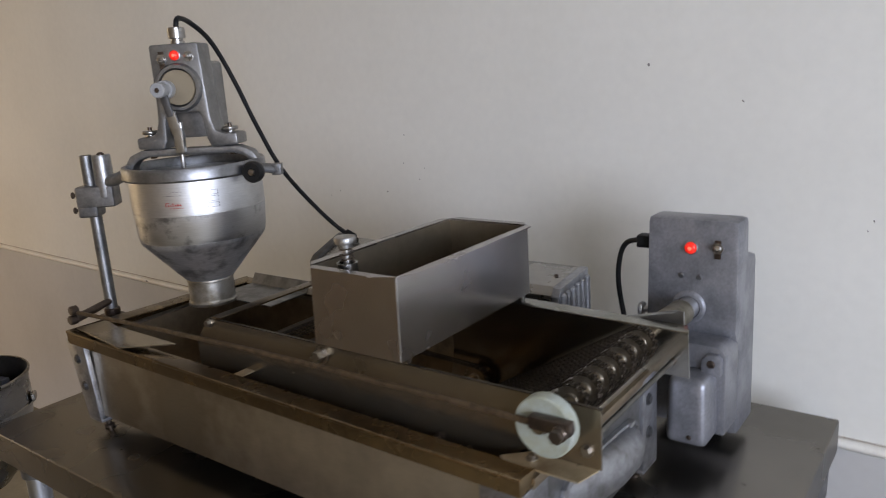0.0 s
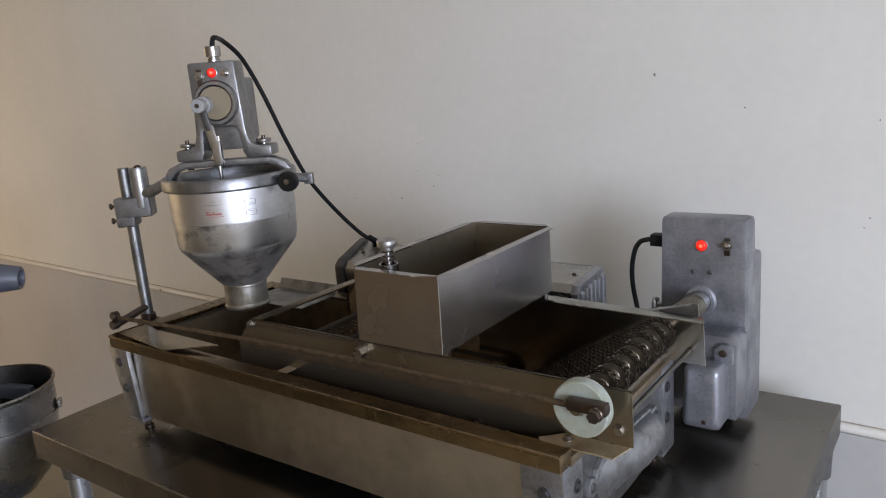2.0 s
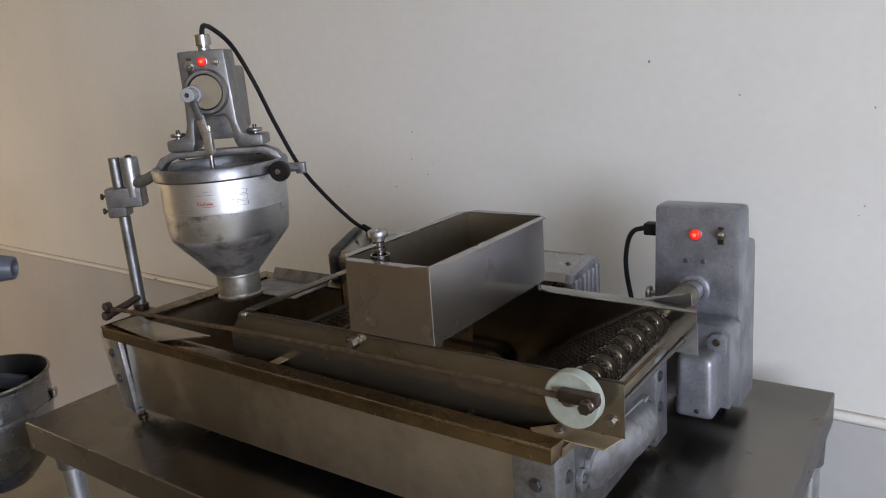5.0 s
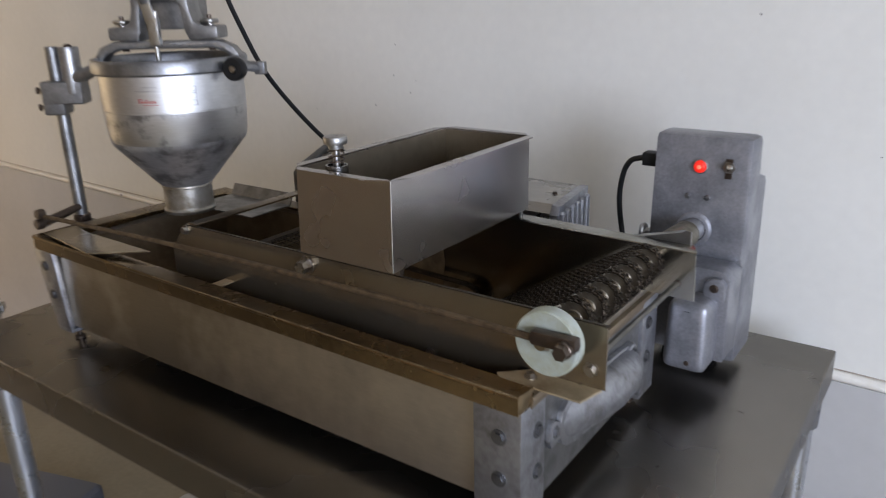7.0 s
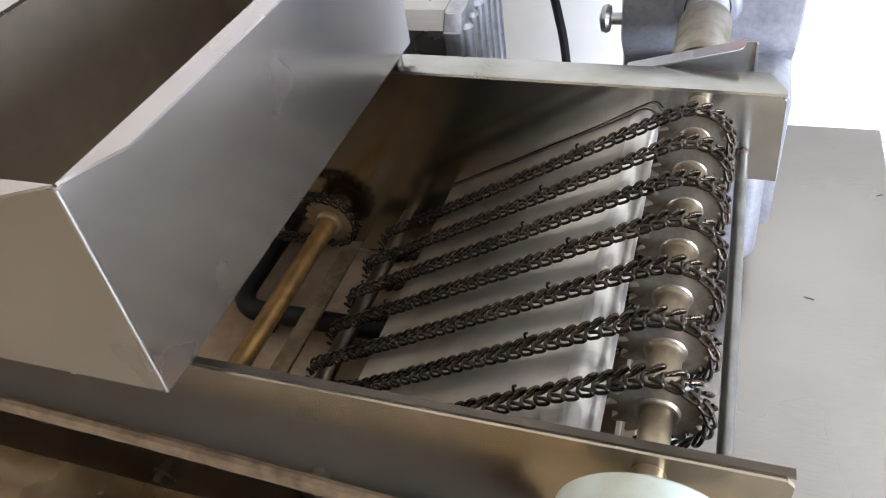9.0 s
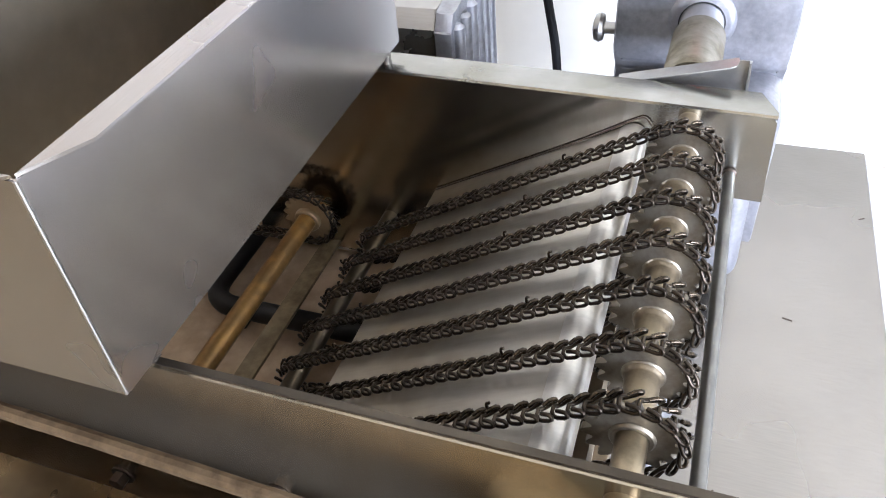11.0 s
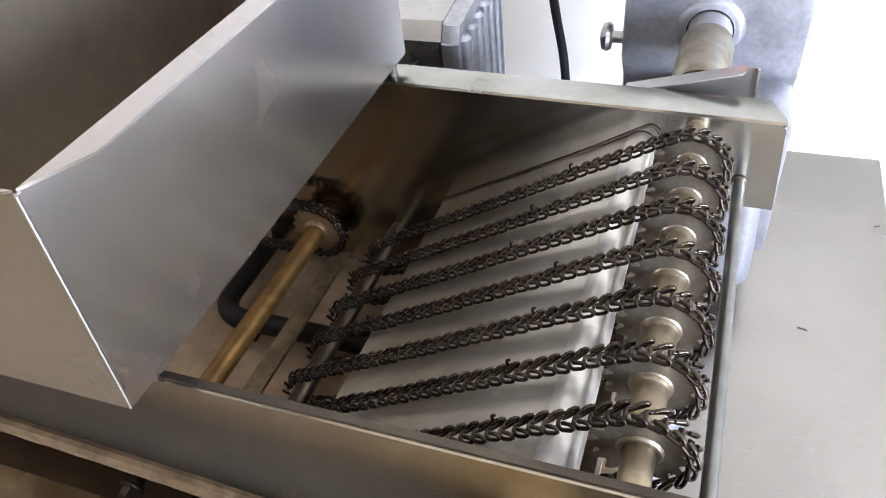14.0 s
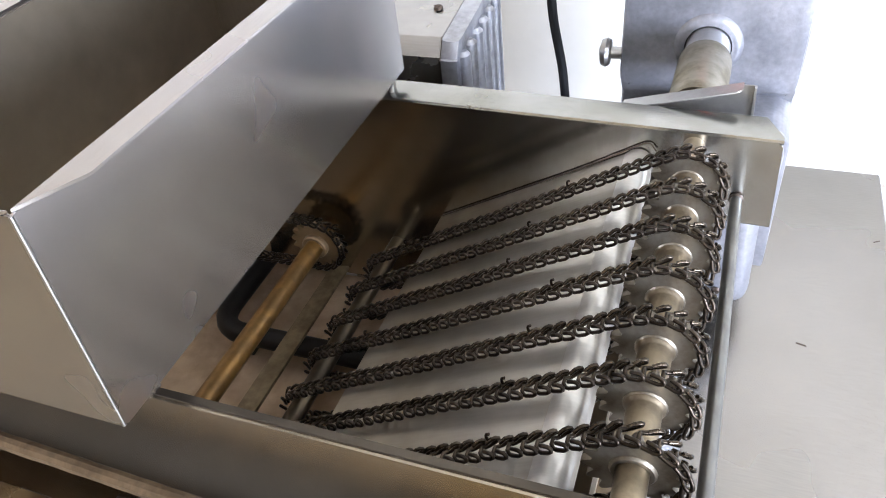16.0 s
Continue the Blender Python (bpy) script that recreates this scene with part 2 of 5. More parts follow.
COUPLING = mat("tarnished_coupling", (0.28, 0.255, 0.195), 0.44, 0.75, (0.15, 0.125, 0.08), 45, 0.42, 0.66, grain=0.12, grain_scale=160, bump=0.3)
FOLD = mat("folded_flange_steel", (0.35, 0.345, 0.32), 0.25, 1, (0.25, 0.243, 0.205), 22, 0.36, 0.68, grain=0.04, grain_scale=60, stretch=(1, 12, 1), bump=0.08, rough_var=0.04)
SPUN_BAND = mat("scuffed_hopper_band", (0.54, 0.54, 0.535), 0.33, 1, (0.20, 0.195, 0.19), 22, 0.54, 0.66, grain=0.08, grain_scale=50, stretch=(1, 1, 16), bump=0.16, rough_var=0.08, spun=0.65)
LOWSHAFT = mat("greasy_lower_shaft", (0.10, 0.076, 0.047), 0.42, 0.9, (0.06, 0.045, 0.03), 40, 0.42, 0.64, grain=0.1, bump=0.2)
GILT = mat("golden_rim_glint", (0.42, 0.35, 0.25), 0.30, 1, (0.16, 0.12, 0.075), 24, 0.44, 0.62, grain=0.1, bump=0.2)
BARM = mat("mottled_flat_bar", (0.23, 0.175, 0.10), 0.5, 0.6, (0.14, 0.10, 0.055), 70, 0.40, 0.62, grain=0.12, bump=0.3)
TIEROD = mat("dull_tie_rod", (0.17, 0.165, 0.15), 0.36, 1, (0.12, 0.115, 0.105), 40, grain=0.05, bump=0.05)
LINKM = mat("dark_link_arm", (0.14, 0.14, 0.142), 0.42, 0.9, (0.09, 0.088, 0.086), 40, grain=0.08, bump=0.15)
HEADM = mat("dull_head_casting", (0.27, 0.267, 0.262), 0.38, 0.85, (0.18, 0.176, 0.17), 20, 0.40, 0.68, grain=0.12, grain_scale=220, bump=0.35, rough_var=0.08)
YOKEM = mat("cast_yoke", (0.34, 0.337, 0.33), 0.40, 0.9, (0.22, 0.217, 0.212), 24, 0.42, 0.68, grain=0.12, grain_scale=200, bump=0.3, rough_var=0.08)
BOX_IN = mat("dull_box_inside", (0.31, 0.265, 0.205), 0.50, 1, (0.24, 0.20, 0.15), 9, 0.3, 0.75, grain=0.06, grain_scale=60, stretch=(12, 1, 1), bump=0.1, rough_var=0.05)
GALV = mat("galvanised_tube", (0.55, 0.57, 0.60), 0.30, 1, (0.44, 0.46, 0.49), 30, grain=0.07, grain_scale=60, bump=0.1)

# ---------------------------------------------------------------- mesh helpers


def sharpen(bm, angle=34):
    bm.normal_update()
    for f in bm.faces:
        f.smooth = True
    lim = radians(angle)
    for e in bm.edges:
        if len(e.link_faces) == 2:
            e.smooth = e.calc_face_angle(0.0) < lim


def mesh_of(name, bm, material, angle=34):
    bmesh.ops.recalc_face_normals(bm, faces=bm.faces)
    sharpen(bm, angle)
    me = bpy.data.meshes.new(name)
    bm.to_mesh(me)
    bm.free()
    me.materials.append(material)
    return me


def part(name, bm, material, parent=None, label=""):
    """One mesh object, under a thing or a part where one is given."""
    ob = new(name, mesh_of(name, bm, material))
    if parent:
        ob.parent = parent
    return tagged(ob, label)


def thing(name, label, category, group="", kind="", at=(0, 0, 0)):
    ob = new(name)
    ob.location = at
    ob.empty_display_size = 0.05
    return tagged(ob, label, category, group, kind)


def setting(name, bm, material, label, category, m=None):
    ob = part(name, bm, material)
    if m:
        ob.matrix_world = m
    return tagged(ob, label, category, "", "structure")


def add_box(bm, lo, hi, bevel=0.0, seg=2, m=None):
    vs = [bm.verts.new((x, y, z)) for x in (lo[0], hi[0]) for y in (lo[1], hi[1]) for z in (lo[2], hi[2])]
    fs = [bm.faces.new([vs[i] for i in q]) for q in ((0, 1, 3, 2), (4, 6, 7, 5), (0, 4, 5, 1), (2, 3, 7, 6), (0, 2, 6, 4), (1, 5, 7, 3))]
    if m:
        bmesh.ops.transform(bm, matrix=m, verts=vs)
    if bevel:
        es = list({e for f in fs for e in f.edges})
        bmesh.ops.bevel(bm, geom=es, offset=bevel, segments=seg, affect="EDGES", profile=0.6)
    return bm


def box(lo, hi, bevel=0.0, seg=2, m=None):
    return add_box(bmesh.new(), lo, hi, bevel, seg, m)


def add_prism(bm, pts, depth, m=None, bevel=0.0, seg=2):
    """A polygon in the local xy plane, pushed from z = 0 to depth."""
    n = len(pts)
    lo = [bm.verts.new((x, y, 0)) for x, y in pts]
    hi = [bm.verts.new((x, y, depth)) for x, y in pts]
    fs = [bm.faces.new(lo[::-1]), bm.faces.new(hi)]
    fs += [bm.faces.new((lo[i], lo[(i + 1) % n], hi[(i + 1) % n], hi[i])) for i in range(n)]
    if m:
        bmesh.ops.transform(bm, matrix=m, verts=lo + hi)
    if bevel:
        es = list({e for f in fs for e in f.edges})
        bmesh.ops.bevel(bm, geom=es, offset=bevel, segments=seg, affect="EDGES", profile=0.6)
    return bm


# A prism drawn in x and z, pushed along y from y0 to y1.
def xz_prism(pts, y0, y1, bevel=0.0, bm=None):
    return add_prism(bm or bmesh.new(), [(x, z) for x, z in pts], y1 - y0, Matrix(((1, 0, 0, 0), (0, 0, 1, y0), (0, 1, 0, 0), (0, 0, 0, 1))), bevel)


# A prism drawn in y and z, pushed along x from x0 to x1.
def yz_prism(pts, x0, x1, bevel=0.0, bm=None):
    return add_prism(bm or bmesh.new(), [(y, z) for y, z in pts], x1 - x0, Matrix(((0, 0, 1, x0), (1, 0, 0, 0), (0, 1, 0, 0), (0, 0, 0, 1))), bevel)


def add_lathe(bm, profile, seg=32, m=None, close=False):
    """Turn (radius, height) pairs about local z."""
    rings, made = [], []
    for r, z in profile:
        if r < 1e-6:
            ring = [bm.verts.new((0, 0, z))]
        else:
            ring = [bm.verts.new((r * math.cos(2 * math.pi * i / seg), r * math.sin(2 * math.pi * i / seg), z)) for i in range(seg)]
        rings.append(ring)
        made += ring
    pairs = list(zip(rings, rings[1:])) + ([(rings[-1], rings[0])] if close else [])
    for a, b in pairs:
        for i in range(seg):
            j = (i + 1) % seg
            if len(a) == 1 and len(b) == 1:
                continue
            if len(a) == 1:
                bm.faces.new((a[0], b[i], b[j]))
            elif len(b) == 1:
                bm.faces.new((a[i], a[j], b[0]))
            else:
                bm.faces.new((a[i], a[j], b[j], b[i]))
    if m:
        bmesh.ops.transform(bm, matrix=m, verts=made)
    return bm


def lathe(profile, seg=32, m=None, close=False):
    return add_lathe(bmesh.new(), profile, seg, m, close)


def along(a, b):
    """A matrix whose z runs from a towards b."""
    d = Vector(b) - Vector(a)
    return Matrix.Translation(a) @ d.to_track_quat("Z", "Y").to_matrix().to_4x4()


def add_rod(bm, a, b, r, seg=16, cham=0.0, r2=None):
    h = (Vector(b) - Vector(a)).length
    r2 = r if r2 is None else r2
    prof = [(0, 0), (r - cham, 0), (r, cham), (r2, h - cham), (r2 - cham, h), (0, h)] if cham else [(0, 0), (r, 0), (r2, h), (0, h)]
    return add_lathe(bm, prof, seg, along(a, b))


def rod(a, b, r, seg=16, cham=0.0, r2=None):
    return add_rod(bmesh.new(), a, b, r, seg, cham, r2)


def smooth_path(pts, n=6):
    """A rounded way through the points (Catmull-Rom)."""
    p = [Vector(q) for q in pts]
    p = [2 * p[0] - p[1]] + p + [2 * p[-1] - p[-2]]
    out = []
    for i in range(1, len(p) - 2):
        a, b, c, d = p[i - 1 : i + 3]
        for k in range(n):
            t = k / n
            out.append(0.5 * ((2 * b) + (c - a) * t + (2 * a - 5 * b + 4 * c - d) * t * t + (3 * b - a - 3 * c + d) * t**3))
    return out + [p[-2]]


def add_tube(bm, pts, r, seg=8, closed=False, flat=1.0):
    pts = [Vector(p) for p in pts]
    n = len(pts)
    rings, up = [], None
    for i, p in enumerate(pts):
        if closed:
            d = (pts[(i + 1) % n] - pts[i - 1]).normalized()
        else:
            d = (pts[min(i + 1, n - 1)] - pts[max(i - 1, 0)]).normalized()
        if up is None:
            up = d.orthogonal().normalized()
        up = (up - d * up.dot(d)).normalized()
        side = d.cross(up)
        rr = r(i / (n - 1)) if callable(r) else r
        rings.append([bm.verts.new(p + rr * (math.cos(2 * math.pi * k / seg) * up + flat * math.sin(2 * math.pi * k / seg) * side)) for k in range(seg)])
    pairs = list(zip(rings, rings[1:])) + ([(rings[-1], rings[0])] if closed else [])
    for a, b in pairs:
        for k in range(seg):
            j = (k + 1) % seg
            bm.faces.new((a[k], a[j], b[j], b[k]))
    if not closed:
        bm.faces.new(rings[0][::-1])
        bm.faces.new(rings[-1])
    return bm


def tube(pts, r, seg=8, closed=False, flat=1.0):
    return add_tube(bmesh.new(), pts, r, seg, closed, flat)


def add_hex(bm, a, b, r):
    return add_rod(bm, a, b, r, 6)


def bolt(parent, at, way, r=0.006, h=0.004, material=BOLT, label=""):
    """A hexagon head on a washer."""
    at, way = Vector(at), Vector(way).normalized()
    bm = rod(at, at + way * 0.0012, r * 1.45, 14)
    add_hex(bm, at + way * 0.0012, at + way * (0.0012 + h), r)
    return part("bolt", bm, material, parent, label)


def screw(parent, at, way, r=0.004, material=BOLT):
    """A domed head with a slot."""
    at, way = Vector(at), Vector(way).normalized()
    m = along(at, at + way)
    bm = lathe([(0, 0), (r, 0), (r, r * 0.25), (r * 0.75, r * 0.55), (0, r * 0.65)], 12, m)
    add_box(bm, (-r * 0.8, -r * 0.12, r * 0.5), (r * 0.8, r * 0.12, r * 0.72), m=m)
    return part("screw", bm, material, parent)


def sheet_u(lo, hi, thick, bm):
    """An open-topped box of sheet: four walls and a bottom with real thickness."""
    (x0, y0, z0), (x1, y1, z1) = lo, hi
    ox = [bm.verts.new(p) for p in ((x0, y0, z0), (x1, y0, z0), (x1, y1, z0), (x0, y1, z0), (x0, y0, z1), (x1, y0, z1), (x1, y1, z1), (x0, y1, z1))]
    t = thick
    ix = [bm.verts.new(p) for p in ((x0 + t, y0 + t, z0 + t), (x1 - t, y0 + t, z0 + t), (x1 - t, y1 - t, z0 + t), (x0 + t, y1 - t, z0 + t), (x0 + t, y0 + t, z1), (x1 - t, y0 + t, z1), (x1 - t, y1 - t, z1), (x0 + t, y1 - t, z1))]
    bm.faces.new((ox[3], ox[2], ox[1], ox[0]))
    bm.faces.new((ix[0], ix[1], ix[2], ix[3]))
    for i in range(4):
        j = (i + 1) % 4
        bm.faces.new((ox[i], ox[j], ox[4 + j], ox[4 + i]))
        bm.faces.new((ix[j], ix[i], ix[4 + i], ix[4 + j]))
        bm.faces.new((ox[4 + i], ox[4 + j], ix[4 + j], ix[4 + i]))
    return bm

# ---------------------------------------------------------------- the room
X0, X1, Y0 = -4.2, 3.3, -4.3


def wall_with_hole(lo, hi, hole, axis):
    """A wall slab with one opening. axis: the wall's long direction; the hole is (a0, a1, z0, z1)."""
    bm = bmesh.new()
    a0, a1, z0, z1 = hole
    k = 0 if axis == "x" else 1

    def piece(b0, b1, c0, c1):
        l, h = list(lo), list(hi)
        l[k], h[k], l[2], h[2] = b0, b1, c0, c1
        add_box(bm, l, h)

    piece(lo[k], a0, lo[2], hi[2])
    piece(a1, hi[k], lo[2], hi[2])
    if z0 > lo[2]:
        piece(a0, a1, lo[2], z0)
    piece(a0, a1, z1, hi[2])
    return bm


setting("floor", box((X0, Y0, FLOOR - 0.1), (X1, 0, FLOOR)), FLOORM, "dull tan floor", "floor", ROOM)
setting("ceiling", box((X0, Y0, CEIL), (X1, 0, CEIL + 0.1)), CEILM, "plain off-white ceiling", "ceiling", ROOM)
setting("wall_north", box((X0 - 0.15, 0, FLOOR - 0.1), (X1 + 0.15, 0.15, CEIL + 0.1)), WALL, "off-white painted wall with small specks behind the table", "wall", ROOM)
setting("wall_east", wall_with_hole((X1, Y0, FLOOR - 0.1), (X1 + 0.15, 0, CEIL + 0.1), (-3.7, -1.6, -0.1, 1.42), "y"), WALL, "plain off-white wall with a window opening", "wall", ROOM)
# West and south walls are unseen; the west opening is added for the fill lamp.
setting("wall_west", wall_with_hole((X0 - 0.15, Y0, FLOOR - 0.1), (X0, 0, CEIL + 0.1), (-2.15, -0.85, FLOOR, 1.15), "y"), ROOMPAINT, "plain tan unseen side wall with an added opening", "wall", ROOM)
setting("wall_south", box((X0 - 0.15, Y0 - 0.15, FLOOR - 0.1), (X1 + 0.15, Y0, CEIL + 0.1)), ROOMPAINT, "plain tan wall", "wall", ROOM)

# The lower wall panel, the half-round moulding over its edge and its shadow line, painted brown above it.
setting("wall_panel", box((X0, -0.004, FLOOR), (X1, -0.0002, -0.0962)), WALL_LOW, "pale grey painted lower wall panel", "wall panel", ROOM)
bm = yz_prism([(-0.0002, -0.0955)] + [(-0.0002 - 0.0115 * math.sin(math.pi * k / 10), -0.0860 - 0.0095 * math.cos(math.pi * k / 10)) for k in range(1, 10)] + [(-0.0002, -0.0765)], X0, X1)
setting("trim", bm, TRIM, "cream painted half-round moulding along the wall", "wall trim", ROOM)
setting("trim_shade_line", box((X0, -0.0016, -0.0758), (X1, -0.0003, -0.0738)), TRIM_SHADE, "thin brown line painted as the shadow above the moulding", "paint line", ROOM)

# Specks and small dents on the wall, by place along it and height.
bm = bmesh.new()
for x, z, r in ((0.012, 0.576, 0.0035), (0.183, 0.507, 0.0028), (-0.602, 0.444, 0.0022), (-0.610, 0.376, 0.0022), (-0.562, 0.339, 0.0024),
                (-0.545, 0.366, 0.0016), (-0.670, 0.304, 0.0028), (-0.874, 0.283, 0.0018), (-0.839, 0.297, 0.0016), (0.394, 0.312, 0.0018), (0.386, 0.295, 0.0016),
                (0.401, 0.479, 0.0018), (0.436, -0.157, 0.0045)):
    add_lathe(bm, [(0, 0.0012), (r * 0.7, 0.0009), (r, 0)], 7, pose(x, 0, z, 90, random.uniform(0, 90), 0) @ Matrix.Diagonal((1, random.uniform(0.35, 0.8), 1, 1)))
add_lathe(bm, [(0, 0.0012), (0.004, 0.0009), (0.006, 0)], 9, pose(-1.88, -0.0112, -0.0855, 90, 0, 0) @ Matrix.Diagonal((1.6, 0.6, 1, 1)))
specks = part("wall_specks", bm, SPECK)
specks.matrix_world = ROOM
tagged(specks, "small dark specks and chips on the wall paint", "specks", "", "stuff")

# ---------------------------------------------------------------- the work table
TX0, TX1, TY0, TY1 = -0.915, 0.376, -0.130, 0.632
table = thing("work_table", "stainless steel work table with turned-down edges and round legs", "table")
bm = bmesh.new()
add_box(bm, (TX0, TY0, -0.058), (TX1, TY1, 0), 0.004, 3)
bmesh.ops.delete(bm, geom=[f for f in bm.faces if f.normal.z < -0.9], context="FACES")
bmesh.ops.solidify(bm, geom=bm.faces[:], thickness=0.0015)
part("tabletop", bm, TABLE, table)
bm = bmesh.new()
for y in (TY0 + 0.10, 0.25, TY1 - 0.10):
    add_box(bm, (TX0 + 0.02, y - 0.04, -0.042), (TX1 - 0.02, y + 0.04, -0.020), 0.002)
part("under_channel", bm, GALV, table)
for x in (TX0 + 0.030, TX1 - 0.030):
    for y in (TY0 + 0.055, TY1 - 0.055):
        leg = part("leg", rod((x, y, FLOOR + 0.03), (x, y, -0.05), 0.0205, 24), GALV, table, "shiny round metal leg")
        part("leg_socket", lathe([(0.021, -0.115), (0.026, -0.112), (0.0275, -0.06), (0.0285, -0.048), (0.0285, -0.042), (0.021, -0.042)], 24, pose(x, y, 0), True), CAST, leg)
        part("foot", lathe([(0, FLOOR), (0.016, FLOOR), (0.024, FLOOR + 0.02), (0.024, FLOOR + 0.045), (0.021, FLOOR + 0.05), (0, FLOOR + 0.05)], 20, pose(x, y, 0)), CAST, leg)
part("undershelf", box((TX0 + 0.045, TY0 + 0.06, -0.575), (TX1 - 0.045, TY1 - 0.06, -0.545), 0.004), GALV, table, "galvanised undershelf")
part("rear_brace", rod((TX0 + 0.030, TY1 - 0.055, -0.62), (TX1 - 0.030, TY1 - 0.055, -0.62), 0.016, 16), GALV, table)
for x in (TX0 + 0.030, TX1 - 0.030):
    part("side_brace", rod((x, TY0 + 0.055, -0.62), (x, TY1 - 0.055, -0.62), 0.016, 16), GALV, table)

for x, y, s, a in ((0.299, 0.3625, 0.004, -14), (0.365, 0.515, 0.003, 30), (0.25, 0.18, 0.0025, 60), (-0.80, -0.05, 0.003, 20), (-0.75, 0.42, 0.0025, 70)):
    part("scratch", box((-s, -0.0006, -0.0002), (s, 0.0006, 0.0003), m=pose(x, y, 0, 0, 0, a)), GREASY, table, "small dark scratch")

# ---------------------------------------------------------------- the fryer
FX0, FX1, FY0, FY1 = -0.713, 0.176, -0.020, 0.330
fryer = thing("doughnut_fryer", "oil-stained stainless steel doughnut fryer on cast aluminium legs", "fryer", at=(0, 0, 0))
bm = sheet_u((FX0, FY0, 0.032), (FX1, FY1, 0.176), 0.0022, bmesh.new())
part("tank", bm, TANK, fryer, "brown-stained stainless tank")
part("tank_lining", box((FX0 + 0.004, FY0 + 0.004, 0.0345), (FX1 - 0.004, FY1 - 0.004, 0.0365)), TANK_FLOOR, fryer, "tan oil-stained tank bottom")


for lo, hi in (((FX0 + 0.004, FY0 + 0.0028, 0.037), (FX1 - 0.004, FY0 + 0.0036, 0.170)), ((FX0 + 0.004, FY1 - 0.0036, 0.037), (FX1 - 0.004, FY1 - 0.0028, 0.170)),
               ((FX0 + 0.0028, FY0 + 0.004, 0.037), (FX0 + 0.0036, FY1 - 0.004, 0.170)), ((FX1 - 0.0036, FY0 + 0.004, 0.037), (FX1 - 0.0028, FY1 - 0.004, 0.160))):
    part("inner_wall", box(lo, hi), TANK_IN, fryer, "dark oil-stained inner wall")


def rim_bar(name, a, b, inward, width=0.022, drop=0.020, material=RIM, label="brown-stained folded rim"):
    """A folded rim: flat on top with a turned-down lip outside, its top a little tilted inward."""
    a, b, w = Vector(a), Vector(b), Vector(inward)
    bm = bmesh.new()
    prof = [(0, -drop), (0.0014, -drop), (0.0016, -0.002), (width, -0.0045), (width, -0.0065), (width + 0.001, -0.0045), (width, -0.0025), (0.002, 0.0015), (-0.001, 0.001), (-0.002, -0.002)]
    rows = [[bm.verts.new(p + w * u + Vector((0, 0, v))) for u, v in prof] for p in (a, b)]
    n = len(prof)
    for i in range(n):
        bm.faces.new((rows[0][i], rows[0][(i + 1) % n], rows[1][(i + 1) % n], rows[1][i]))
    bm.faces.new(rows[0][::-1])
    bm.faces.new(rows[1])
    return part(name, bm, material, fryer, label)


front_rim = rim_bar("tank_rim", (-0.728, -0.042, 0.192), (0.181, -0.041, 0.180), (0, 1, 0), 0.032, 0.004)
part("rim_lip", xz_prism([(-0.728, 0.1885), (0.181, 0.1765), (0.181, 0.160), (-0.728, 0.171)], -0.0422, -0.0408), RIM, front_rim)
# Golden tube that draws the highlight along the rim's outer edge.
part("rim_glint", tube([(x, -0.0432 + 0.0011 * (x + 0.728), 0.1926 - 0.0132 * (x + 0.728)) for x in (-0.40, -0.2, 0.0, 0.18)], 0.0008, 8), GILT, front_rim, "thin golden line for the rim's highlight")
part("rim_end", box((0.1796, -0.0425, 0.160), (0.1814, -0.0105, 0.1795), 0.0006), RIM, fryer)
rim_bar("tank_rim", (-0.720, 0.346, 0.187), (0.180, 0.346, 0.181), (0, -1, 0))
rim_bar("tank_rim", (-0.7285, -0.041, 0.1925), (-0.722, 0.345, 0.1885), (1, 0, 0))
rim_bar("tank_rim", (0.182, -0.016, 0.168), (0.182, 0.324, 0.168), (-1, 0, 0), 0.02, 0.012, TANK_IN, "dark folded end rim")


def leg_casting(x, y, sx, sy, z1, lean=0.0, shift=0.0, taper=0.0):
    """A cast corner leg: an angle that wraps the tank's corner, with bolts and a levelling foot. It leans back, draws in and narrows downward."""
    t, w, d = 0.010, 0.058, 0.052

    def place(p):
        k = (z1 - p[2]) / (z1 - 0.02)
        return Vector((x + (p[0] - x) * (1 - taper * k) + shift * k, p[1] + lean * k, p[2]))

    pts = [(0, 0), (w, 0), (w, t), (t, t), (t, d), (0, d)]
    pts = [(x + sx * a, y + sy * b) for a, b in pts]
    if sx * sy < 0:
        pts = pts[::-1]
    bm = add_prism(bmesh.new(), pts, z1 - 0.026, pose(0, 0, 0.026), 0.003)
    add_box(bm, (min(x, x + sx * w), min(y, y + sy * d), 0.020), (max(x, x + sx * w), max(y, y + sy * d), 0.027), 0.003)
    for v in bm.verts:
        v.co = place(v.co)
    leg = part("leg_casting", bm, CAST_OLD, fryer, "worn cast aluminium corner leg")
    for z in (z1 - 0.035, z1 - 0.085):
        bolt(leg, place((x + sx * 0.026, y, z)), (0, -sy, 0), 0.0062, 0.0025, LINKM)
        bolt(leg, place((x, y + sy * 0.034, z)), (-sx, 0, 0), 0.0062, 0.0025, LINKM)
    px, py, pz = place((x + sx * 0.026, y + sy * 0.024, 0.02))
    bm = lathe([(0, 0), (0.009, 0), (0.009, 0.004), (0.005, 0.006), (0.005, 0.026), (0, 0.026)], 16, pose(px, py, 0))
    add_hex(bm, (px, py, 0.012), (px, py, 0.018), 0.008)
    part("levelling_foot", bm, GREASY, leg)


leg_casting(0.1795, -0.032, -1, 1, 0.157)
leg_casting(-0.759, -0.0325, 1, 1, 0.172, 0.004, 0.028, 0.32)
leg_casting(0.184, 0.334, -1, -1, 0.165)
leg_casting(-0.724, 0.338, 1, -1, 0.165)

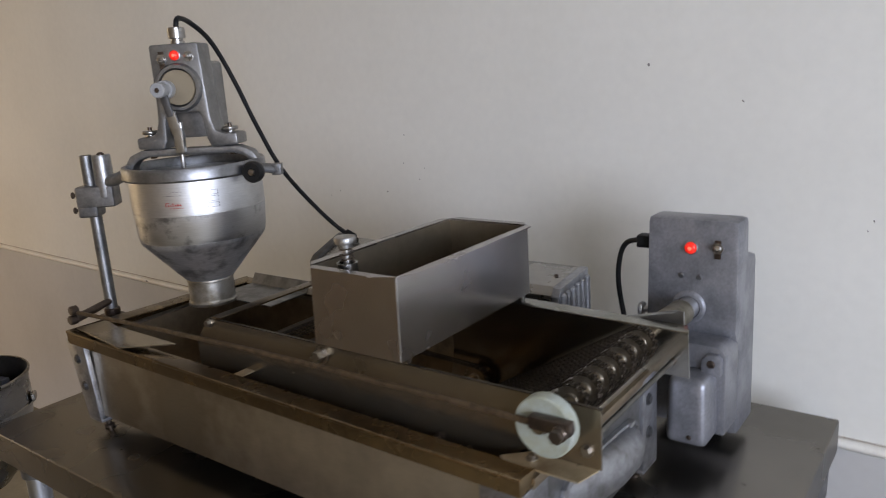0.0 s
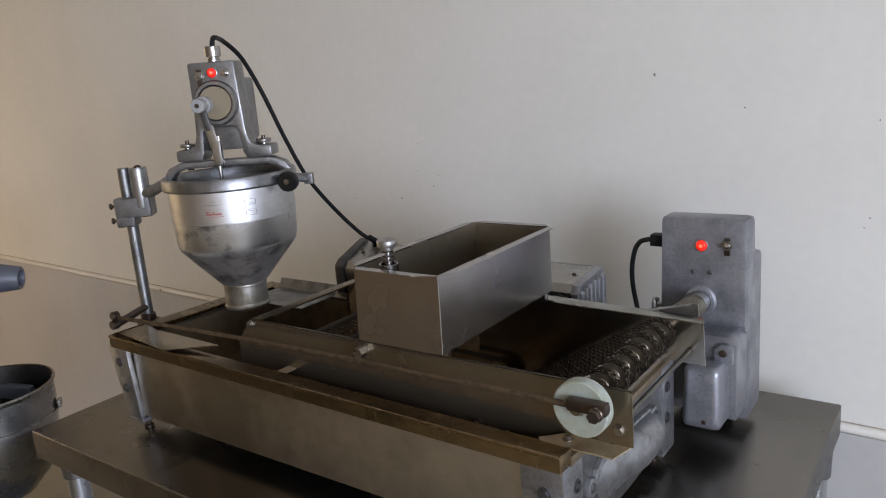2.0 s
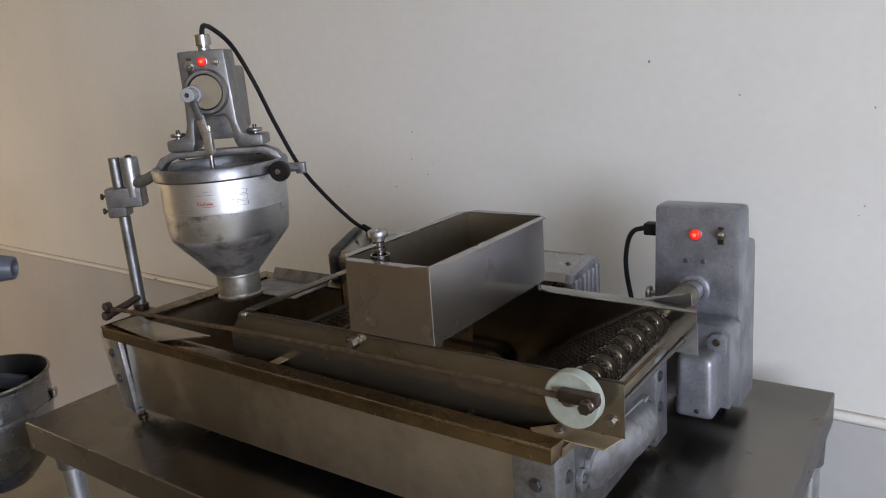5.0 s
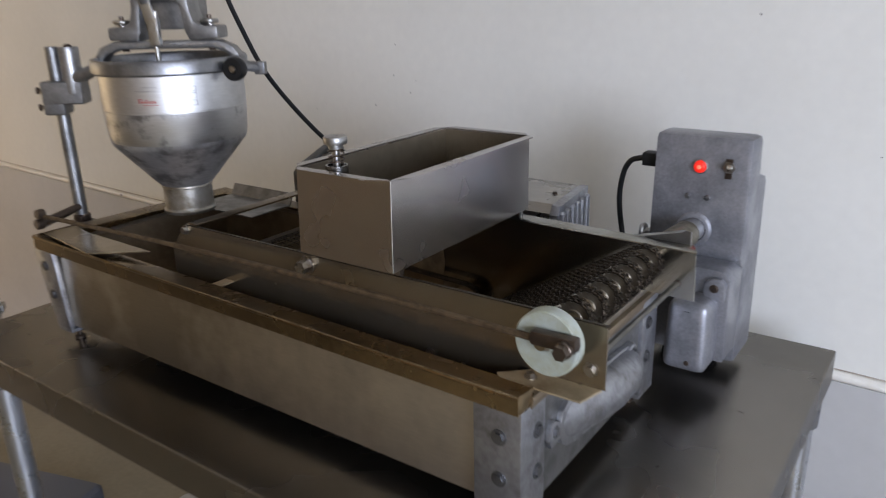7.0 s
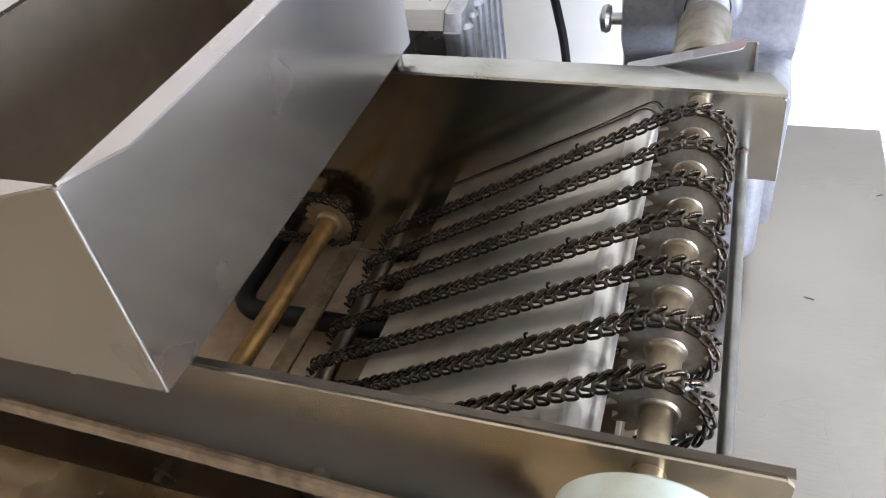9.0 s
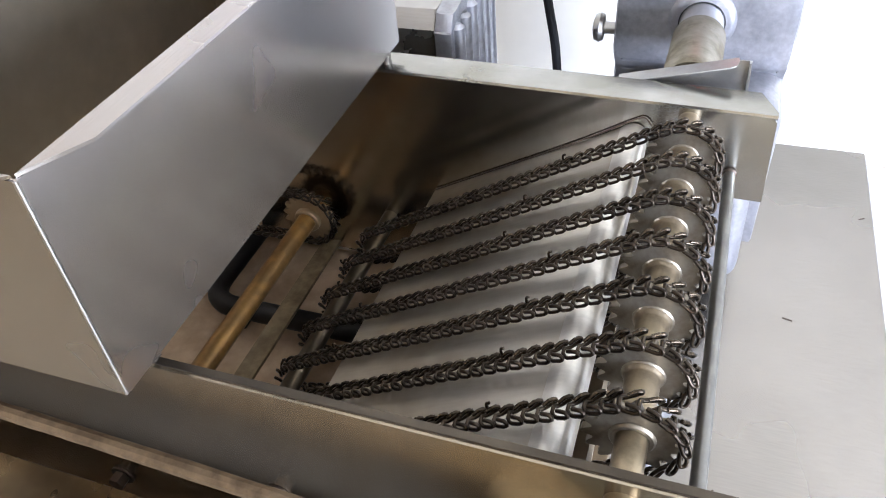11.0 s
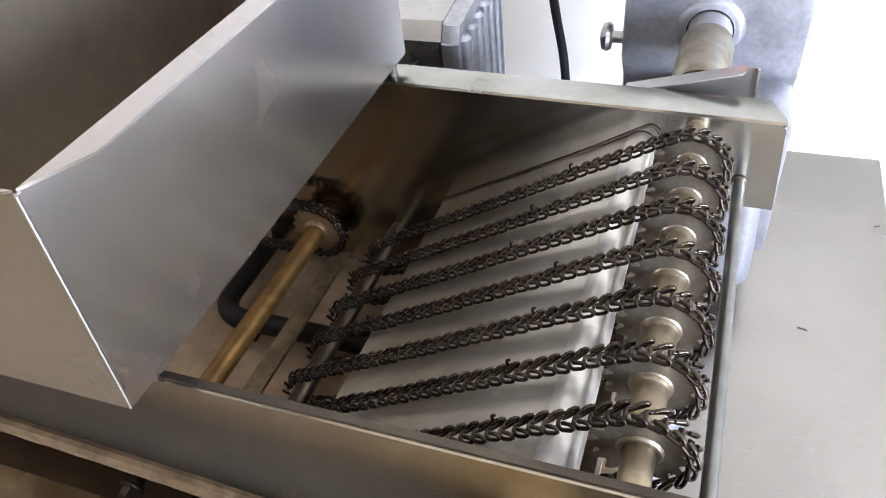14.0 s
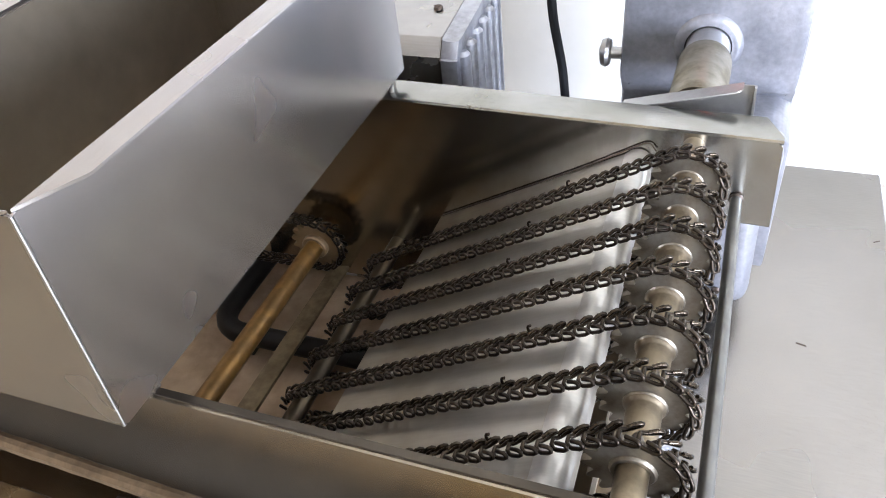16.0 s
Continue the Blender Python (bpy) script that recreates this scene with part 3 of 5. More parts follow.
part("end_plate", box((FX1 + 0.0006, FY0 + 0.003, 0.034), (FX1 + 0.0024, FY1 - 0.003, 0.166)), POSTM, fryer, "dull grey end plate")

# Cast spout on the end wall, from its low front flange up to the rear leg.
rings = [(0.046, 0.101, 0.006, 0.003), (0.050, 0.101, 0.016, 0.006), (0.062, 0.100, 0.024, 0.010), (0.085, 0.098, 0.029, 0.016), (0.120, 0.096, 0.031, 0.026), (0.165, 0.094, 0.032, 0.035), (0.205, 0.093, 0.031, 0.035), (0.235, 0.094, 0.027, 0.027), (0.252, 0.096, 0.018, 0.015), (0.258, 0.098, 0.006, 0.004)]
bm = bmesh.new()
loops = [[bm.verts.new((0.178 + rx * math.cos(2 * math.pi * k / 28), y, cz + rz * math.sin(2 * math.pi * k / 28))) for k in range(28)] for y, cz, rz, rx in rings]
for la, lb in zip(loops, loops[1:]):
    for k in range(28):
        bm.faces.new((la[k], la[(k + 1) % 28], lb[(k + 1) % 28], lb[k]))
bm.faces.new(loops[0][::-1])
bm.faces.new(loops[-1])
bmesh.ops.recalc_face_normals(bm, faces=bm.faces[:])
spout = part("spout_casting", bm, CAST_OLD, fryer, "worn cast aluminium drain housing")
edge = [(y, cz - rz - 0.0045) for y, cz, rz, rx in rings] + [(0.268, 0.098)] + [(y, cz + rz + 0.003) for y, cz, rz, rx in rings[::-1]] + [(0.030, 0.119), (0.022, 0.110), (0.020, 0.098), (0.025, 0.087)]
part("spout_flange", add_prism(bmesh.new(), edge, 0.007, Matrix(((0, 0, 1, 0.178), (1, 0, 0, 0), (0, 1, 0, 0), (0, 0, 0, 1))), 0.002), CAST_OLD, spout)
part("lug", add_prism(bmesh.new(), [(0.224, 0.096), (0.250, 0.096), (0.251, 0.116), (0.244, 0.125), (0.231, 0.125), (0.224, 0.116)], 0.011, Matrix(((0, 0, 1, 0.178), (1, 0, 0, 0), (0, 1, 0, 0), (0, 0, 0, 1))), 0.003), CAST_OLD, spout)
bolt(spout, (0.185, 0.034, 0.104), (1, 0, 0), 0.0050, 0.0020, CAST)
bolt(spout, (0.189, 0.238, 0.113), (1, 0, 0), 0.005, 0.003, CAST)

# Flat lid over the corner at the depositor's end, and the strap over the gap.
bm = add_prism(bmesh.new(), [(-0.698, -0.030), (-0.535, -0.050), (-0.462, 0.006), (-0.640, 0.010), (-0.690, 0.020)], 0.0016, pose(-0.012, -0.002, 0.1965))
part("corner_plate", bm, FRONT, fryer, "flat stainless corner plate")
part("gap_strap", box((-0.026, -0.018, 0), (-0.008, 0.040, 0.002), m=pose(-0.300, 0, 0.178)), BRASSY, fryer)

# Rear splash tray behind the depositor.
bm = yz_prism([(0.215, 0.192), (0.215, 0.194), (0.305, 0.194), (0.316, 0.213), (0.3176, 0.213), (0.3070, 0.192)], -0.655, -0.495)
part("splash_tray", bm, POSTM, fryer, "thin bent stainless tray")

# Control box along the rear, with a sloped top and a ribbed end casting.
def box_profile(bm, x_left=-0.545, x_right=0.013):
    """Lower and flatten the top towards the ribbed end."""
    for v in bm.verts:
        if v.co.z > 0.1:
            k = (v.co.x - x_left) / (x_right - x_left)
            top = 0.246 + (v.co.y - 0.372) * 0.115
            v.co.z += k * (top - (v.co.z if v.co.z > 0.24 else v.co.z + 0.012))
    return bm


PROFILE = [(0.372, 0.05), (0.372, 0.232), (0.382, 0.244), (0.452, 0.272), (0.470, 0.262), (0.470, 0.05)]
ctrl = part("control_box", box_profile(yz_prism(PROFILE, -0.525, -0.0035, 0.002)), STEEL, fryer, "stainless control box behind the tank")
cover = part("end_casting", box_profile(yz_prism([(y + (0.004 if y > 0.4 else -0.004), z + (0.003 if z > 0.1 else 0)) for y, z in PROFILE], -0.003, 0.012, 0.004)), CAST_OLD, ctrl, "ribbed cast aluminium end cover")
for i in range(6):
    y = 0.380 + 0.0168 * i
    part("rib", rod((0.0125, y, 0.06), (0.0125, y, 0.2375 + 0.0019 * i), 0.0062, 14, 0.003), CAST_OLD, cover)
bm = yz_prism([(0.366, 0.05), (0.366, 0.236), (0.378, 0.248), (0.454, 0.277), (0.474, 0.266), (0.474, 0.05)], -0.545, -0.5255, 0.004)
part("end_casting", bm, LINKM, ctrl, "cast aluminium end cover")
screw(ctrl, (-0.020, 0.420, 0.2525), (0, -0.12, 1), 0.004, GREASY)
screw(ctrl, (-0.512, 0.420, 0.261), (0, -0.35, 1), 0.004, GREASY)

# Heating element in the tank bottom: a black loop of tube on its stands.
bm = bmesh.new()
for x0, x1 in ((-0.165, 0.10), (-0.52, -0.24)):
    y0, y1, c = 0.208, 0.322, 0.026
    loop = []
    for cx, cy, a0 in ((x1 - c, y1 - c, 0), (x0 + c, y1 - c, 90), (x0 + c, y0 + c, 180), (x1 - c, y0 + c, 270)):
        for k in range(7):
            a = radians(a0 + 15 * k)
            loop.append((cx + c * math.cos(a), cy + c * math.sin(a), 0.058))
    add_tube(bm, loop, 0.0090, 12, True)
    for x in (x0 + 0.03, x1 - 0.03):
        add_box(bm, (x - 0.004, y0 - 0.004, 0.0355), (x + 0.004, y0 + 0.006, 0.052))
part("heating_element", bm, ELEMENT, fryer, "black looped heating element")

# ---------------------------------------------------------------- conveyor frame
PF, PR = 0.022, 0.284
conv = thing("conveyor", "stainless conveyor frame with oily chains hanging over the fryer tank", "conveyor")
side = [(-0.438, 0.206), (-0.404, 0.246), (0.0, 0.246), (0.240, 0.246), (0.243, 0.243), (0.243, 0.178), (0.150, 0.178), (0.010, 0.062), (-0.38, 0.062), (-0.438, 0.11)]
def droop(bm):
    """The rear plate sinks a little towards the outlet."""
    for v in bm.verts:
        v.co.z -= 0.0185 * max(0.0, v.co.x)
    return bm


rear = part("side_plate", droop(xz_prism([(0.2455 if 0.17 < z < 0.18 and x > 0.2 else x, z + 0.010 if z < 0.07 else z + 0.006 if 0.17 < z < 0.18 else z) for x, z in side], PR, PR + 0.0018)), PLATE, conv, "stainless side plate with a folded top, browned by oil")
front = part("side_plate", xz_prism([(x, z) for x, z in side], PF - 0.0018, PF), FRONT, conv, "oil-stained stainless side plate")
bm = yz_prism([(PR + 0.0018, 0.2440), (PR + 0.0002, 0.2458), (PR + 0.0008, 0.2475), (PR + 0.003, 0.2482), (PR + 0.0250, 0.2478), (PR + 0.0256, 0.2440), (PR + 0.0244, 0.2440), (PR + 0.0242, 0.2464), (PR + 0.004, 0.2464)], -0.404, 0.243)
for v in bm.verts:
    if v.co.x > 0.24 and v.co.y > PR + 0.01:
        v.co.x -= 0.010
bmesh.ops.bisect_plane(bm, geom=bm.verts[:] + bm.edges[:] + bm.faces[:], plane_co=(0, 0, 0), plane_no=(1, 0, 0))
droop(bm)
part("flange", bm, FOLD, rear, "bright folded top flange")
bm = yz_prism([(PR + 0.0017, 0.184), (PR + 0.0017, 0.1855), (PR + 0.014, 0.1855), (PR + 0.014, 0.184)], 0.162, 0.241)
part("flange", droop(bm), STEEL, rear)
part("edge_strip", xz_prism([(-0.378, 0.0700), (0.014, 0.0700), (0.014, 0.0722), (-0.378, 0.0722)], PR - 0.0006, PR + 0.0024), CHROME, rear, "bright strip along the bottom edge")
part("oil_film", xz_prism([(-0.432, 0.208), (-0.402, 0.2425), (-0.150, 0.2425), (-0.135, 0.160), (-0.148, 0.075), (-0.376, 0.075), (-0.432, 0.116)], PR - 0.0006, PR - 0.0001), BROWNED, rear, "brown baked-on oil")
# The dark fold along the inside of the front plate, and its bottom flange at the outlet.
part("flange", yz_prism([(PF, 0.2455), (PF, 0.2470), (PF + 0.004, 0.2465), (PF + 0.004, 0.2450)], -0.404, 0.243), FOLDARK, front)
bm = add_prism(bmesh.new(), [(0.134, -0.004), (0.142, -0.012), (0.232, -0.012), (0.240, PF - 0.002), (0.160, PF - 0.002)], 0.0018, pose(0, 0, 0.1765))
part("flange", bm, BRASSY, front, "yellowed stained bottom flange")
bolt(front, (0.168, 0.006, 0.1783), (0, 0, 1), 0.0048, 0.004)
bolt(front, (0.227, PF - 0.002, 0.197), (0, -1, 0), 0.0052, 0.004)
for x, z in ((-0.160, 0.232), (-0.402, 0.239)):
    bolt(front, (x, PF - 0.002, z), (0, -1, 0), 0.0085 if x > -0.3 else 0.005, 0.012 if x > -0.3 else 0.005)
for x, z in ((-0.078, 0.128), (0.031, 0.161)):
    bolt(front, (x, PF - 0.002, z), (0, -1, 0), 0.005, 0.006, GREASY)

tie = part("cross_rod", rod((0.2229, PF - 0.001, 0.199), (0.2229, PR, 0.199), 0.0037, 14), TIEROD, conv, "round stainless tie rod")
part("ferrule", rod((0.2229, PR - 0.0028, 0.199), (0.2229, PR, 0.199), 0.0045, 16, 0.0008), GREASY, tie, "dark end ring")
part("cross_bar", box((-0.396, PF - 0.001, 0.2475), (-0.376, PR + 0.004, 0.2505), 0.0008), RIM, conv, "flat brown-stained bar")
part("cross_rod", rod((-0.085, PF, 0.116), (-0.085, PR, 0.116), 0.0078, 14), RUSTY, conv, "browned round rod")
part("cross_bar", box((-0.0082, PF, -0.0012), (0.0082, PR, 0.0012), m=pose(-0.079, 0, 0.078, 0, -8, 0)), BARM, conv, "flat stained bar")
part("lower_shaft", rod((-0.020, PF, 0.1165), (-0.020, PR, 0.1165), 0.0062, 14), LOWSHAFT, conv, "browned greasy lower shaft")

# Slide under the chains, with its rolled upper lip.
A, B = Vector((0.021, 0, 0.1508)), Vector((0.153, 0, 0.2237))
slide = part("slide", xz_prism([(A.x, A.z), (B.x, B.z), (B.x, B.z - 0.0014), (A.x, A.z - 0.0014)], PF + 0.001, PR - 0.001), SLIDEM, conv, "stained stainless slide under the chains")
R = 0.0085
ARC = [(0.1615 + R * math.sin(radians(a)), 0.2200 + R * math.cos(radians(a))) for a in range(-29, 91, 10)]
lip = [(B.x, B.z + 0.0002)] + ARC + [(0.1700, 0.207)]
bm = xz_prism(lip + [(0.1688, 0.207)] + [(0.1615 + (x - 0.1615) * 0.86, 0.2200 + (z - 0.2200) * 0.86) for x, z in ARC[::-1]] + [(B.x, B.z - 0.0012)], PF + 0.001, PR - 0.001)
part("lip", bm, LIP, slide, "bright rolled lip")
wire = smooth_path([(0.172, PR - 0.002, 0.229), (0.167, PR - 0.0012, 0.2335), (0.157, PR - 0.0012, 0.2288), (0.12, PR - 0.0016, 0.2062), (0.022, PR - 0.0016, 0.1520)], 5)
part("wire_clip", tube(wire, 0.00055, 6), GREASY, conv)

# Upper shaft with bronze hubs and seven toothed sprockets.
SX, SZ, PITCH_R = 0.1934, 0.2338, 0.0184
shaft = part("sprocket_shaft", rod((SX, -0.024, SZ), (SX, PR + 0.01, SZ), 0.0066, 20), BRASS, conv, "stained bronze-coloured sprocket shaft")
ROWS_Y = [0.2456 - 0.0325 * i for i in range(7)]


def sprocket_mesh(n_teeth, r, hub, wide):
    bm = bmesh.new()
    pts = []
    for i in range(n_teeth):
        for k, rr in ((-0.40, r - 0.0026), (-0.26, r - 0.0006), (-0.13, r + 0.0012), (0.0, r + 0.0018), (0.13, r + 0.0012), (0.26, r - 0.0006), (0.40, r - 0.0026)):
            a = 2 * math.pi * (i + k) / n_teeth
            pts.append((rr * math.cos(a), rr * math.sin(a)))
    add_prism(bm, pts, 0.0034, pose(0, 0, -0.0017))
    add_lathe(bm, [(0.0070, -wide), (hub - 0.001, -wide), (hub, -wide + 0.001), (hub, wide - 0.001), (hub - 0.001, wide), (0.0070, wide)], 20)
    return bm


SPR = mesh_of("sprocket", sprocket_mesh(15, PITCH_R + 0.0006, 0.0096, 0.003), SPROCKET)
HUB = mesh_of("hub", lathe([(0.0062, -0.0146), (0.0086, -0.0146), (0.0090, -0.0140), (0.0088, -0.0131), (0.0080, -0.0122), (0.0076, -0.0108), (0.0075, 0.0090), (0.0079, 0.0120), (0.0078, 0.0140), (0.0062, 0.0146)], 26), BRASS)
for i, y in enumerate(ROWS_Y):
    s = new("sprocket", SPR)
    s.parent = shaft
    s.matrix_basis = pose(SX, y, SZ, 90, 0, 0) @ pose(0, 0, 0, 0, 0, 7 * i)
    if i < 6:
        h = new("hub", HUB)
        h.parent = shaft
        h.matrix_basis = pose(SX, y - 0.01625, SZ, 90, 0, 0)

# Turning sprocket on the browned rod.
s = part("sprocket", sprocket_mesh(17, 0.0208, 0.011, 0.006), BROWNED, conv, "browned greasy sprocket")
s.matrix_basis = pose(-0.085, 0.268, 0.116, 90, 0, 0)


def link_mesh(hook=False):
    """One wire link: a crosswise bar whose two ends run forward, turn up in a rounded nose and come back over themselves. x runs along the chain, z outward."""
    w, p = 0.0049, 0.0076
    leg = [(0.0030, -w + 0.0028, 0.0022), (p - 0.0018, -w + 0.0014, 0.0030), (p + 0.0001, -w + 0.0007, 0.0029), (p + 0.0008, -w + 0.0003, 0.0020),
           (p + 0.0005, -w, 0.0010), (p - 0.0012, -w + 0.0002, 0.0002), (0.0020, -w + 0.0016, -0.0006), (0.0004, -w + 0.0024, -0.0002)]
    path = leg + [(0.0, -w + 0.0034, 0.0011), (0.0, w - 0.0034, 0.0011)] + [(x, -y, z) for x, y, z in leg[::-1]]
    bm = tube(path, 0.00098, 6)
    if hook:
        add_tube(bm, smooth_path([(0.003, 0.0040, 0.0018), (0.0034, 0.0042, 0.0040), (0.0044, 0.0042, 0.0056), (0.0060, 0.0040, 0.0058)], 3), 0.0008, 6)
    return bm


LINK, LINK_HOOK = mesh_of("link", link_mesh(), CHAIN, 80), mesh_of("link", link_mesh(True), CHAIN, 80)


def chain_way(c1, r1, c2, r2, sag=0.0, slack=0.016):
    """The closed way of a chain in x and z round the upper sprocket and the lower shaft, as a dense list."""
    c1, c2 = Vector(c1), Vector(c2)
    d = (c1 - c2).normalized()
    up = Vector((-d.y, d.x))
    out = []
    n = 60
    for k in range(n):
        t = k / n
        out.append((c2 + up * r2).lerp(c1 + up * r1, t) + Vector((0, -sag * 4 * t * (1 - t))))
    for k in range(40):
        a = math.pi * k / 40
        out.append(c1 + r1 * (math.cos(a) * up + math.sin(a) * d))
    for k in range(n):
        t = k / n
        out.append((c1 - up * r1).lerp(c2 - up * r2, t) + Vector((0, -slack * 4 * t * (1 - t))))
    for k in range(20):
        a = math.pi * k / 20
        out.append(c2 + r2 * (-math.cos(a) * up - math.sin(a) * d))
    return out


def build_chain(y, shift, seed, c1=(SX, SZ), r1=PITCH_R + 0.0012, c2=(-0.017, 0.1190), r2=0.0112, slack=0.010):
    rnd = random.Random(seed)
    way = chain_way(c1, r1, c2, r2, 0.0002 + 0.0006 * rnd.random(), slack)
    seg = [(way[(i + 1) % len(way)] - way[i]).length for i in range(len(way))]
    total = sum(seg)
    n = int(round(total / 0.0073))
    holder = new("chain")
    holder.parent = conv
    hooks = set(range(rnd.randrange(6), n, 19))
    ends = [sum(seg[:i]) for i in range(len(seg))]

    def at(s):
        s %= total
        i = max(k for k in range(len(ends)) if ends[k] <= s)
        return way[i].lerp(way[(i + 1) % len(way)], (s - ends[i]) / seg[i])

    for k in range(n):
        s = (k + shift) * total / n
        p = at(s)
        d = (at(s + total / n) - p).normalized()
        x = Vector((d.x, rnd.uniform(-0.03, 0.03), d.y)).normalized()
        z = Vector((-d.y, 0, d.x))
        yv = z.cross(x)
        m = Matrix(((x.x, yv.x, z.x, p.x), (x.y, yv.y, z.y, y + rnd.uniform(-0.0004, 0.0004)), (x.z, yv.z, z.z, p.y), (0, 0, 0, 1)))
        ob = new("link", LINK_HOOK if k in hooks else LINK)
        ob.parent = holder
        ob.matrix_basis = m


# Crank disc, crank and the long push rod to the lever at the depositor's end.
disc = part("crank_disc", lathe([(0, -0.0085), (0.0322, -0.0085), (0.0340, -0.0070), (0.0340, 0.0070), (0.0322, 0.0085), (0, 0.0085)], 56, pose(0.195, -0.007, 0.231, 90, 0, 0)), NYLON, conv, "pale greenish nylon crank disc")
part("shaft_end", rod((0.195, -0.0175, 0.231), (0.195, -0.010, 0.231), 0.0065, 16, 0.001), BOLT, disc)
CB = Vector((0.2225, -0.0225, 0.2385))
bm = rod(CB + Vector((0, 0.010, 0)), CB + Vector((0, -0.012, 0)), 0.0085, 16, 0.001)
add_hex(bm, CB + Vector((0, -0.012, 0)), CB + Vector((0, -0.019, 0)), 0.0075)
part("crank_bolt", bm, GREASY, disc)
LEV = Vector((-0.729, -0.018, 0.219))
crust = random.Random(5)
lumps = [crust.uniform(-0.0001, 0.00015) for k in range(122)]
bm = tube([CB.lerp(LEV, t) + Vector((0, 0.012 * math.sin(math.pi * t), 0)) for t in [k / 120 for k in range(5, 121)]], lambda t: 0.0037 + lumps[int(t * 115)], 10)
rodp = part("push_rod", bm, RODM, conv, "brown-crusted push rod")
d = (LEV - CB).normalized()
bm = add_box(bmesh.new(), (-0.010, -0.0065, -0.004), (0.038, 0.0065, 0.0105), 0.003, m=Matrix.Translation(CB) @ d.to_track_quat("X", "Z").to_matrix().to_4x4())
part("rod_end", bm, GREASY, rodp)
bm = rod(LEV + Vector((-0.004, 0.004, 0.004)), LEV + Vector((-0.004, -0.010, 0.004)), 0.0085, 14, 0.002)
part("rod_end", bm, GREASY, rodp)
bm = tube(smooth_path([(-0.736, -0.022, 0.206), (-0.750, 0.010, 0.206), (-0.765, 0.042, 0.207), (-0.777, 0.070, 0.208)], 4), lambda t: 0.0082 - 0.0015 * t, 12)
lever = part("lever", bm, GREASY, conv, "dark greasy lever arm")
part("pivot", rod((-0.736, -0.030, 0.206), (-0.736, -0.016, 0.206), 0.0088, 14, 0.002), GREASY, lever)

# Flight bars with wire mesh between the plates, beside the box.
for i, (x, z, tilt) in enumerate(((-0.335, 0.208, 8), (-0.27, 0.204, -6), (-0.205, 0.206, 5))):
    fl = part("flight_bar", box((-0.007, PF + 0.002, -0.0012), (0.007, PR - 0.002, 0.0012), m=pose(x, 0, z, 0, tilt, 0)), CRUST, conv, "dark oily flight bar")
    bm = bmesh.new()
    for k in range(22):
        y = 0.034 + 0.0118 * k
        add_rod(bm, (x + 0.006, y, z + 0.002), (x + 0.046, y, z - 0.002), 0.0008, 5)
    for k in range(5):
        add_rod(bm, (x + 0.008 + 0.009 * k, PF + 0.004, z + 0.0025), (x + 0.008 + 0.009 * k, PR - 0.004, z + 0.0025), 0.0008, 5)
    part("wire_mesh", bm, CRUST, fl)

# ---------------------------------------------------------------- the box on the conveyor
pan = thing("metal_box", "open brushed stainless box set across the conveyor plates", "metal box")
BX0, BX1, BY0, BY1, BZ0, BZ1 = -0.144, -0.0025, 0.002, 0.304, 0.2595, 0.3625
bm = sheet_u((BX0, BY0, BZ0), (BX1, BY1, BZ1), 0.0014, bmesh.new())
for v in bm.verts:
    if v.co.z < 0.265 and v.co.y < 0.1:
        v.co.y -= 0.005
        v.co.x += 0.002 if v.co.x > -0.05 else 0
part("body", bm, STEEL_BOX, pan)
f, c = 0.0115, 0.026
# Lips folded outward along the four top edges, their ends cut at a slant.
for pts in ([(BX1 - 0.0012, BY0 + 0.002), (BX1 + f, BY0 + c), (BX1 + f, BY1 - 0.010), (BX1 - 0.0012, BY1 - 0.001)], [(BX0 - f, BY0 + 0.012), (BX0 + 0.0012, BY0 + 0.001), (BX0 + 0.0012, BY1 - 0.001), (BX0 - f, BY1 - 0.012)],
            [(BX0 + 0.002, BY0 + 0.0012), (BX0 + 0.012, BY0 - f), (BX1 - c, BY0 - f), (BX1 - 0.002, BY0 + 0.0012)], [(BX0 + 0.002, BY1 - 0.0012), (BX1 - 0.002, BY1 - 0.0012), (BX1 - 0.012, BY1 + f), (BX0 + 0.012, BY1 + f)]):
    part("flange", add_prism(bmesh.new(), pts, 0.0013, pose(0, 0, BZ1 + 0.0002)), STEEL_BOX, pan, "bright folded lip")
# Thin liner, rougher and browner than the outer sheet.
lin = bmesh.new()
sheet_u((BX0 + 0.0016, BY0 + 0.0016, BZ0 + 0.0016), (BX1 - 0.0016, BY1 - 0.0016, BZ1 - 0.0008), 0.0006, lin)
part("inner_face", lin, BOX_IN, pan, "dull brown inside")
for y in (PF, PR + 0.012):
    part("foot_strip", box((BX0 + 0.006, y - 0.004, 0.2486), (BX1 - 0.006, y + 0.004, BZ0)), STEEL_BOX, pan)
# Added bright bead that stands for the light caught on the box's front corner.
part("corner_glint", rod((BX1 + 0.0018, BY0 - 0.0048, BZ0 + 0.0008), (BX1 - 0.0003, BY0 + 0.0003, BZ1), 0.0008, 10), CHROME, pan, "bright bead for the corner's edge highlight")
for x, y in ((BX1 - 0.006, BY1 - 0.012), (BX0 + 0.006, BY1 - 0.012)):
    part("locating_pin", rod((x, y, BZ0 + 0.001), (x, y, 0.232), 0.0018, 8), CHROME, pan)
KX, KY = -0.098, 0.022
part("guide_tube", lathe([(0.0112, 0.320), (0.0132, 0.320), (0.0132, 0.367), (0.0112, 0.367)], 24, pose(KX, KY, 0), True), STEEL, pan)
part("plunger", rod((KX, KY, 0.310), (KX, KY, 0.392), 0.0042, 14), CHROME, pan)
coil = [(KX + 0.0092 * math.cos(2 * math.pi * k / 14), KY + 0.0092 * math.sin(2 * math.pi * k / 14), 0.366 + 0.020 * k / 42) for k in range(43)]
